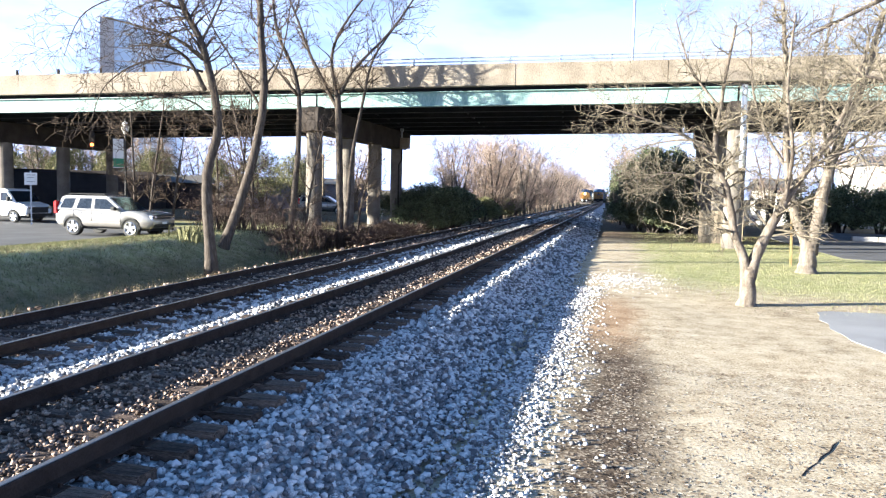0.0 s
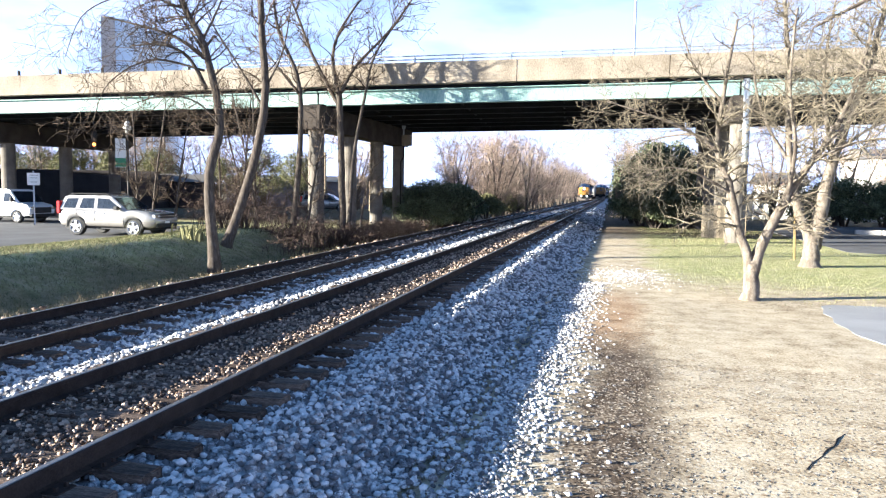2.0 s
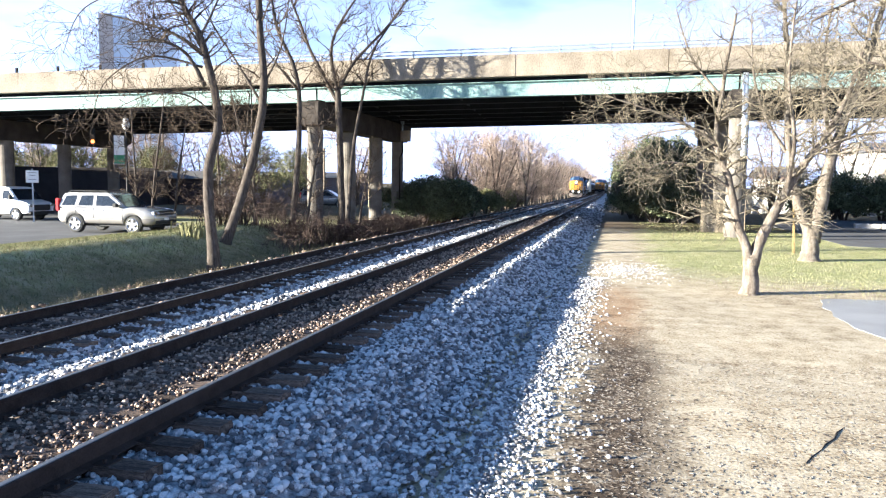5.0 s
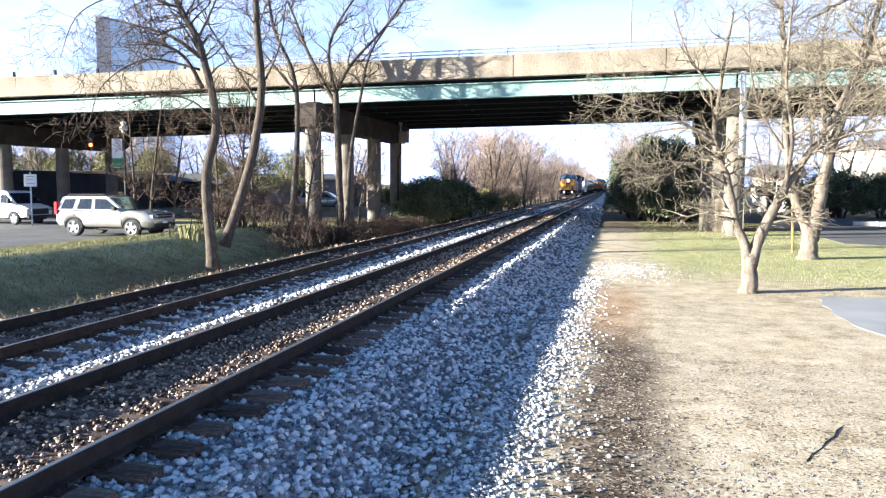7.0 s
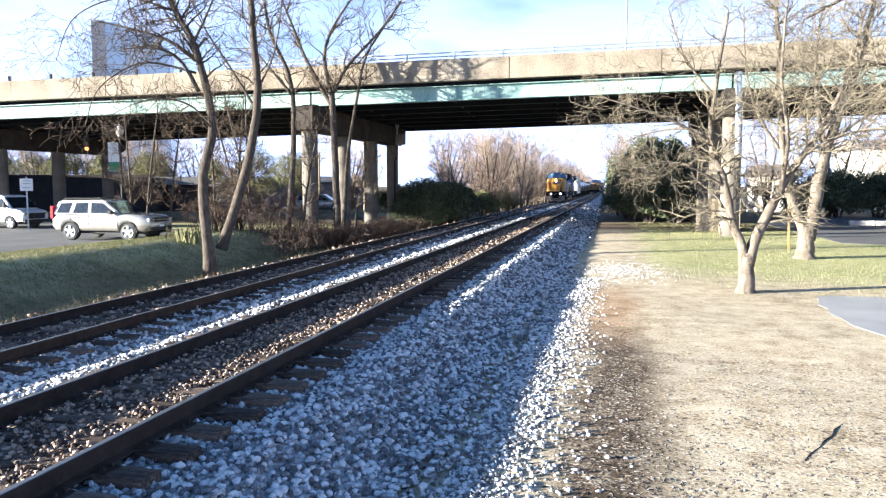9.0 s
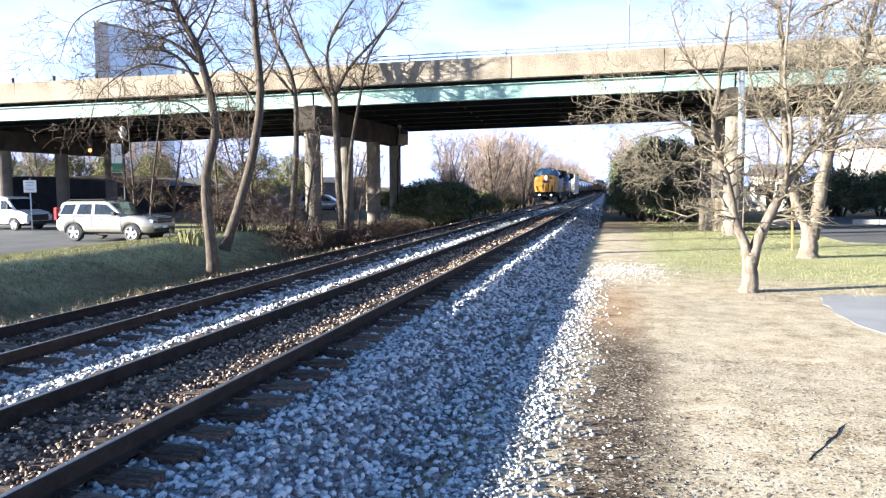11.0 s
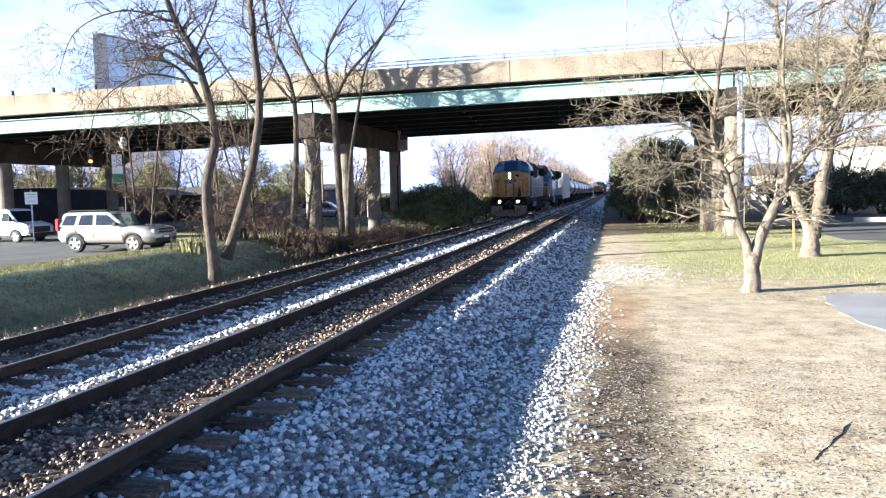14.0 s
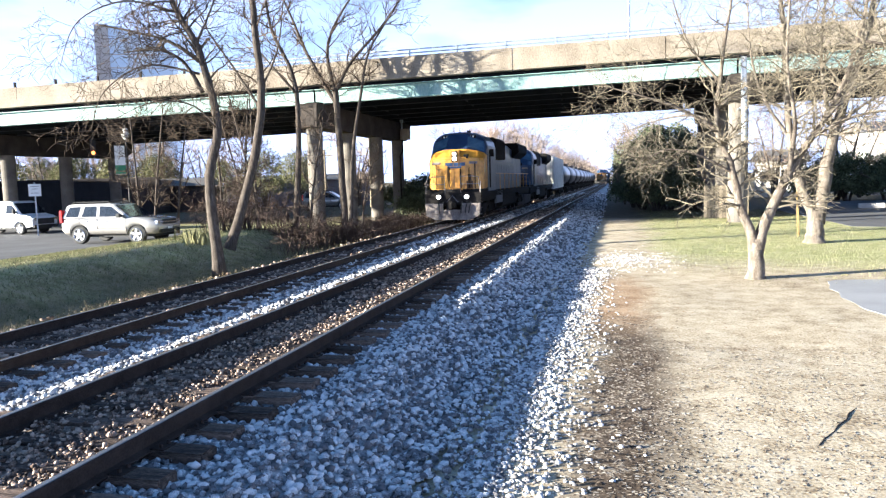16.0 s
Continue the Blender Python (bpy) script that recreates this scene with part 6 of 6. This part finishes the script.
# ---- loose cover: leaf litter, lawn and dry grass ----
def chips(name, label, category, spots, size, mat, seed, flat=0.09):
    """Small curled flakes lying on the ground: each two triangles with a fold."""
    rng = np.random.default_rng(seed)
    n = len(spots)
    a = rng.uniform(0, math.tau, n)
    L = size * rng.uniform(0.5, 1.6, n)
    w = L * rng.uniform(0.25, 0.7, n)
    d = np.stack([np.cos(a), np.sin(a), rng.normal(0, flat, n)], 1)
    e = np.stack([-np.sin(a), np.cos(a), rng.normal(0, flat, n)], 1)
    p = spots + np.stack([0 * L, 0 * L, L * 0.03], 1)
    fold = np.stack([0 * L, 0 * L, w * rng.uniform(-0.12, 0.22, n)], 1)
    v = np.stack([p - d * L[:, None] / 2, p + e * w[:, None] / 2 + fold, p + d * L[:, None] / 2, p - e * w[:, None] / 2 + fold], 1).reshape(-1, 3)
    k = 4 * np.arange(n)[:, None]
    tagged(bulk(name, v, np.concatenate([k + [0, 1, 2], k + [0, 2, 3]], 0), mat), label, category, kind="stuff")


def blades(name, label, spots, height, width, mat, seed, splay=0.5):
    """Upright tapering blades."""
    rng = np.random.default_rng(seed)
    n = len(spots)
    a = rng.uniform(0, math.tau, n)
    h = height * rng.uniform(0.4, 1.4, n)
    side = np.stack([np.cos(a), np.sin(a), 0 * a], 1) * (width * rng.uniform(0.6, 1.4, n))[:, None]
    top = spots + np.stack([rng.normal(0, splay, n) * h, rng.normal(0, splay, n) * h, h], 1)
    v = np.stack([spots - side, spots + side, top], 1).reshape(-1, 3)
    tagged(bulk(name, v, 3 * np.arange(n)[:, None] + [0, 1, 2], mat), label, "grass", kind="stuff")


def scatter(n, x0, x1, y0, y1, seed, keep=None, lift=0.0):
    rng = np.random.default_rng(seed)
    x, y = rng.uniform(x0, x1, n), rng.uniform(y0, y1, n)
    if keep is not None:
        m = keep(x, y, rng)
        x, y = x[m], y[m]
    return np.array([(a, b, turf_z(a, b) + lift) for a, b in zip(x, y)])


def on_drive(x, y):
    return (x > 4.2) & (y > 10.5 + (9 - x) * 0.35) & (y < 17.6 + (x - 4.3) * 0.1)


chips("leaf_litter", "dry leaf and wood-chip litter strewn over bare earth", "litter", np.concatenate([
    scatter(14000, -1.3, 5.5, 4.2, 11.0, 1, lambda x, y, r: (x < 0.9 * y) & ~on_drive(x, y)), scatter(8000, -1.0, 8.0, 11.0, 22.0, 2, lambda x, y, r: ~on_drive(x, y) & (r.uniform(0, 1, len(x)) < 1.2 - (y - 11) / 14))]), 0.042, M_LITTER, 3, 0.035)
chips("wood_chips", "dark and pale wood chips over damp earth", "litter", scatter(16000, -1.0, 1.6, 4.2, 13.0, 31, lambda x, y, r: r.uniform(0, 1, len(x)) < np.exp(-((x - 0.0) / 0.5) ** 2)), 0.036, M_CHIP, 32, 0.05)
chips("tree_mulch", "brown mulch round the foot of the lawn tree", "litter", scatter(9000, 1.2, 6.2, 15.2, 20.0, 33, lambda x, y, r: r.uniform(0, 1, len(x)) < np.exp(-(((x - 3.5) / 1.2) ** 2 + ((y - 17.4) / 1.0) ** 2))), 0.035, M_CHIP, 34, 0.05)
chips("orange_leaves", "orange-brown fallen leaves beside the stones", "litter", scatter(5000, -1.2, 1.6, 11.0, 19.0, 35, lambda x, y, r: r.uniform(0, 1, len(x)) < np.exp(-((x + 0.1) / 0.8) ** 2 - ((y - 14.5) / 2.6) ** 2)), 0.04, M_LEAF, 36, 0.05)
chips("ditch_leaves", "brown fallen leaves along the ditch", "litter", scatter(5000, -13.2, -10.6, 8, 40, 7, lambda x, y, r: x > -1.05 * y), 0.05, M_LITTER, 4)


def lawn_right(x, y, r):
    edge = 20.6 - 0.45 * x + r.normal(0, 1.1, len(x))
    return (y > edge) & (x > 1.3 + r.normal(0, 0.45, len(x))) & ~((x > 9.3) & (y > 33))


blades("lawn_grass", "short patchy spring lawn grass with dry stalks", scatter(75000, -0.9, 16, 17, 36, 11, lawn_right), 0.036, 0.006, M_BLADE, 5)
blades("lawn_grass_far", "short green lawn grass near the overpass", scatter(14000, -0.8, 14, 36, 52, 13, lawn_right), 0.045, 0.014, M_BLADE, 15)
blades("bank_grass", "rough green and straw grass on the ditch bank", scatter(60000, -22, -11.3, 8, 36, 12, lambda x, y, r: (x > -1.05 * y) & ~((x < -20.7) & (y < 31)) & ((x > -17.7) | (r.uniform(0, 1, len(x)) < 0.25))), 0.09, 0.007, M_ROUGH, 6)
blades("verge_grass", "short sunlit lawn grass on the verge of the road", scatter(22000, -21.5, -17.2, 9, 34, 17, lambda x, y, r: x > -1.05 * y), 0.045, 0.008, M_BLADE, 16)


def straw_spots(seed=21, clumps=95, at=-11.3, spread=0.32, far=36.0):
    rng = np.random.default_rng(seed)
    out = []
    for k in range(clumps):
        x, y = at + rng.normal(0, spread), rng.uniform(10, far)
        m = rng.integers(14, 46)
        xs, ys = x + rng.normal(0, 0.12, m), y + rng.normal(0, 0.14, m)
        out += [(a, b, turf_z(a, b)) for a, b in zip(xs, ys)]
    return np.array(out)


blades("ditch_weeds", "tall tangled pale weeds in clumps along the ditch", straw_spots(22, 12, -11.6, 0.35, 17.0), 0.36, 0.006, M_STRAW, 9, 0.6)
blades("straw_tufts", "pale dry grass tufts along the toe of the ballast", straw_spots(), 0.32, 0.005, M_STRAW, 8, 0.45)


def daffodils(x, y):
    t = thing("leafy_clump", "clump of long green strap leaves by the trees", "plant", at=pose(x, y, ground_z(x, y)))
    rng = random.Random(3)
    for k in range(60):
        a, l = rng.uniform(0, math.tau), rng.uniform(0.35, 0.75)
        bx, by = rng.gauss(0, 0.3), rng.gauss(0, 0.3)
        d = Vector((math.cos(a), math.sin(a), 0))
        s = Vector((-math.sin(a), math.cos(a), 0)) * 0.025
        b, m, e = Vector((bx, by, -0.03)), Vector((bx, by, l * 0.75)) + d * l * 0.2, Vector((bx, by, l * 0.85)) + d * l * 0.6
        part("leaf", Shape().add([b - s, b + s, m + s, m - s, e, m + Vector((0, 0, -0.012))], [(0, 1, 2, 3), (3, 2, 4), (0, 5, 1), (1, 5, 2), (0, 3, 5), (3, 4, 5), (2, 5, 4)]), M_SPRING, t)


daffodils(-15.9, 25.3)

stick = thing("fallen_stick", "short dark fallen stick on the bare earth", "stick", at=pose(2.02, 7.57, -0.5))
stick_line = [(1.70, 6.99), (1.80, 7.20), (1.93, 7.40), (2.00, 7.56), (2.13, 7.76), (2.20, 7.95), (2.33, 8.16)]
stick_line = [(x - 2.02, y - 7.57, turf_z(x, y) + 0.5 - 0.002) for x, y in stick_line]
part("stem", Shape().tube(stick_line, [0.008, 0.010, 0.007, 0.011, 0.009, 0.012, 0.004], 7), M_BARK, stick)
part("side_twig", Shape().tube([stick_line[4], (stick_line[4][0] - 0.07, stick_line[4][1] + 0.10, stick_line[4][2] + 0.004), (stick_line[4][0] - 0.10, stick_line[4][1] + 0.18, stick_line[4][2])], [0.006, 0.005, 0.003], 5), M_BARK, stick)
kerbstone = thing("kerb_stone", "pale concrete kerb stone at the driveway edge", "kerb", at=pose(4.75, 12.45, -0.5, 0, 0, 60))
part("block", Shape().prism([(-0.16, 0), (0.16, 0), (0.13, 0.16), (-0.1, 0.17)], -0.55, 0.55), M_KERB, kerbstone, bevel=0.03)


motions()
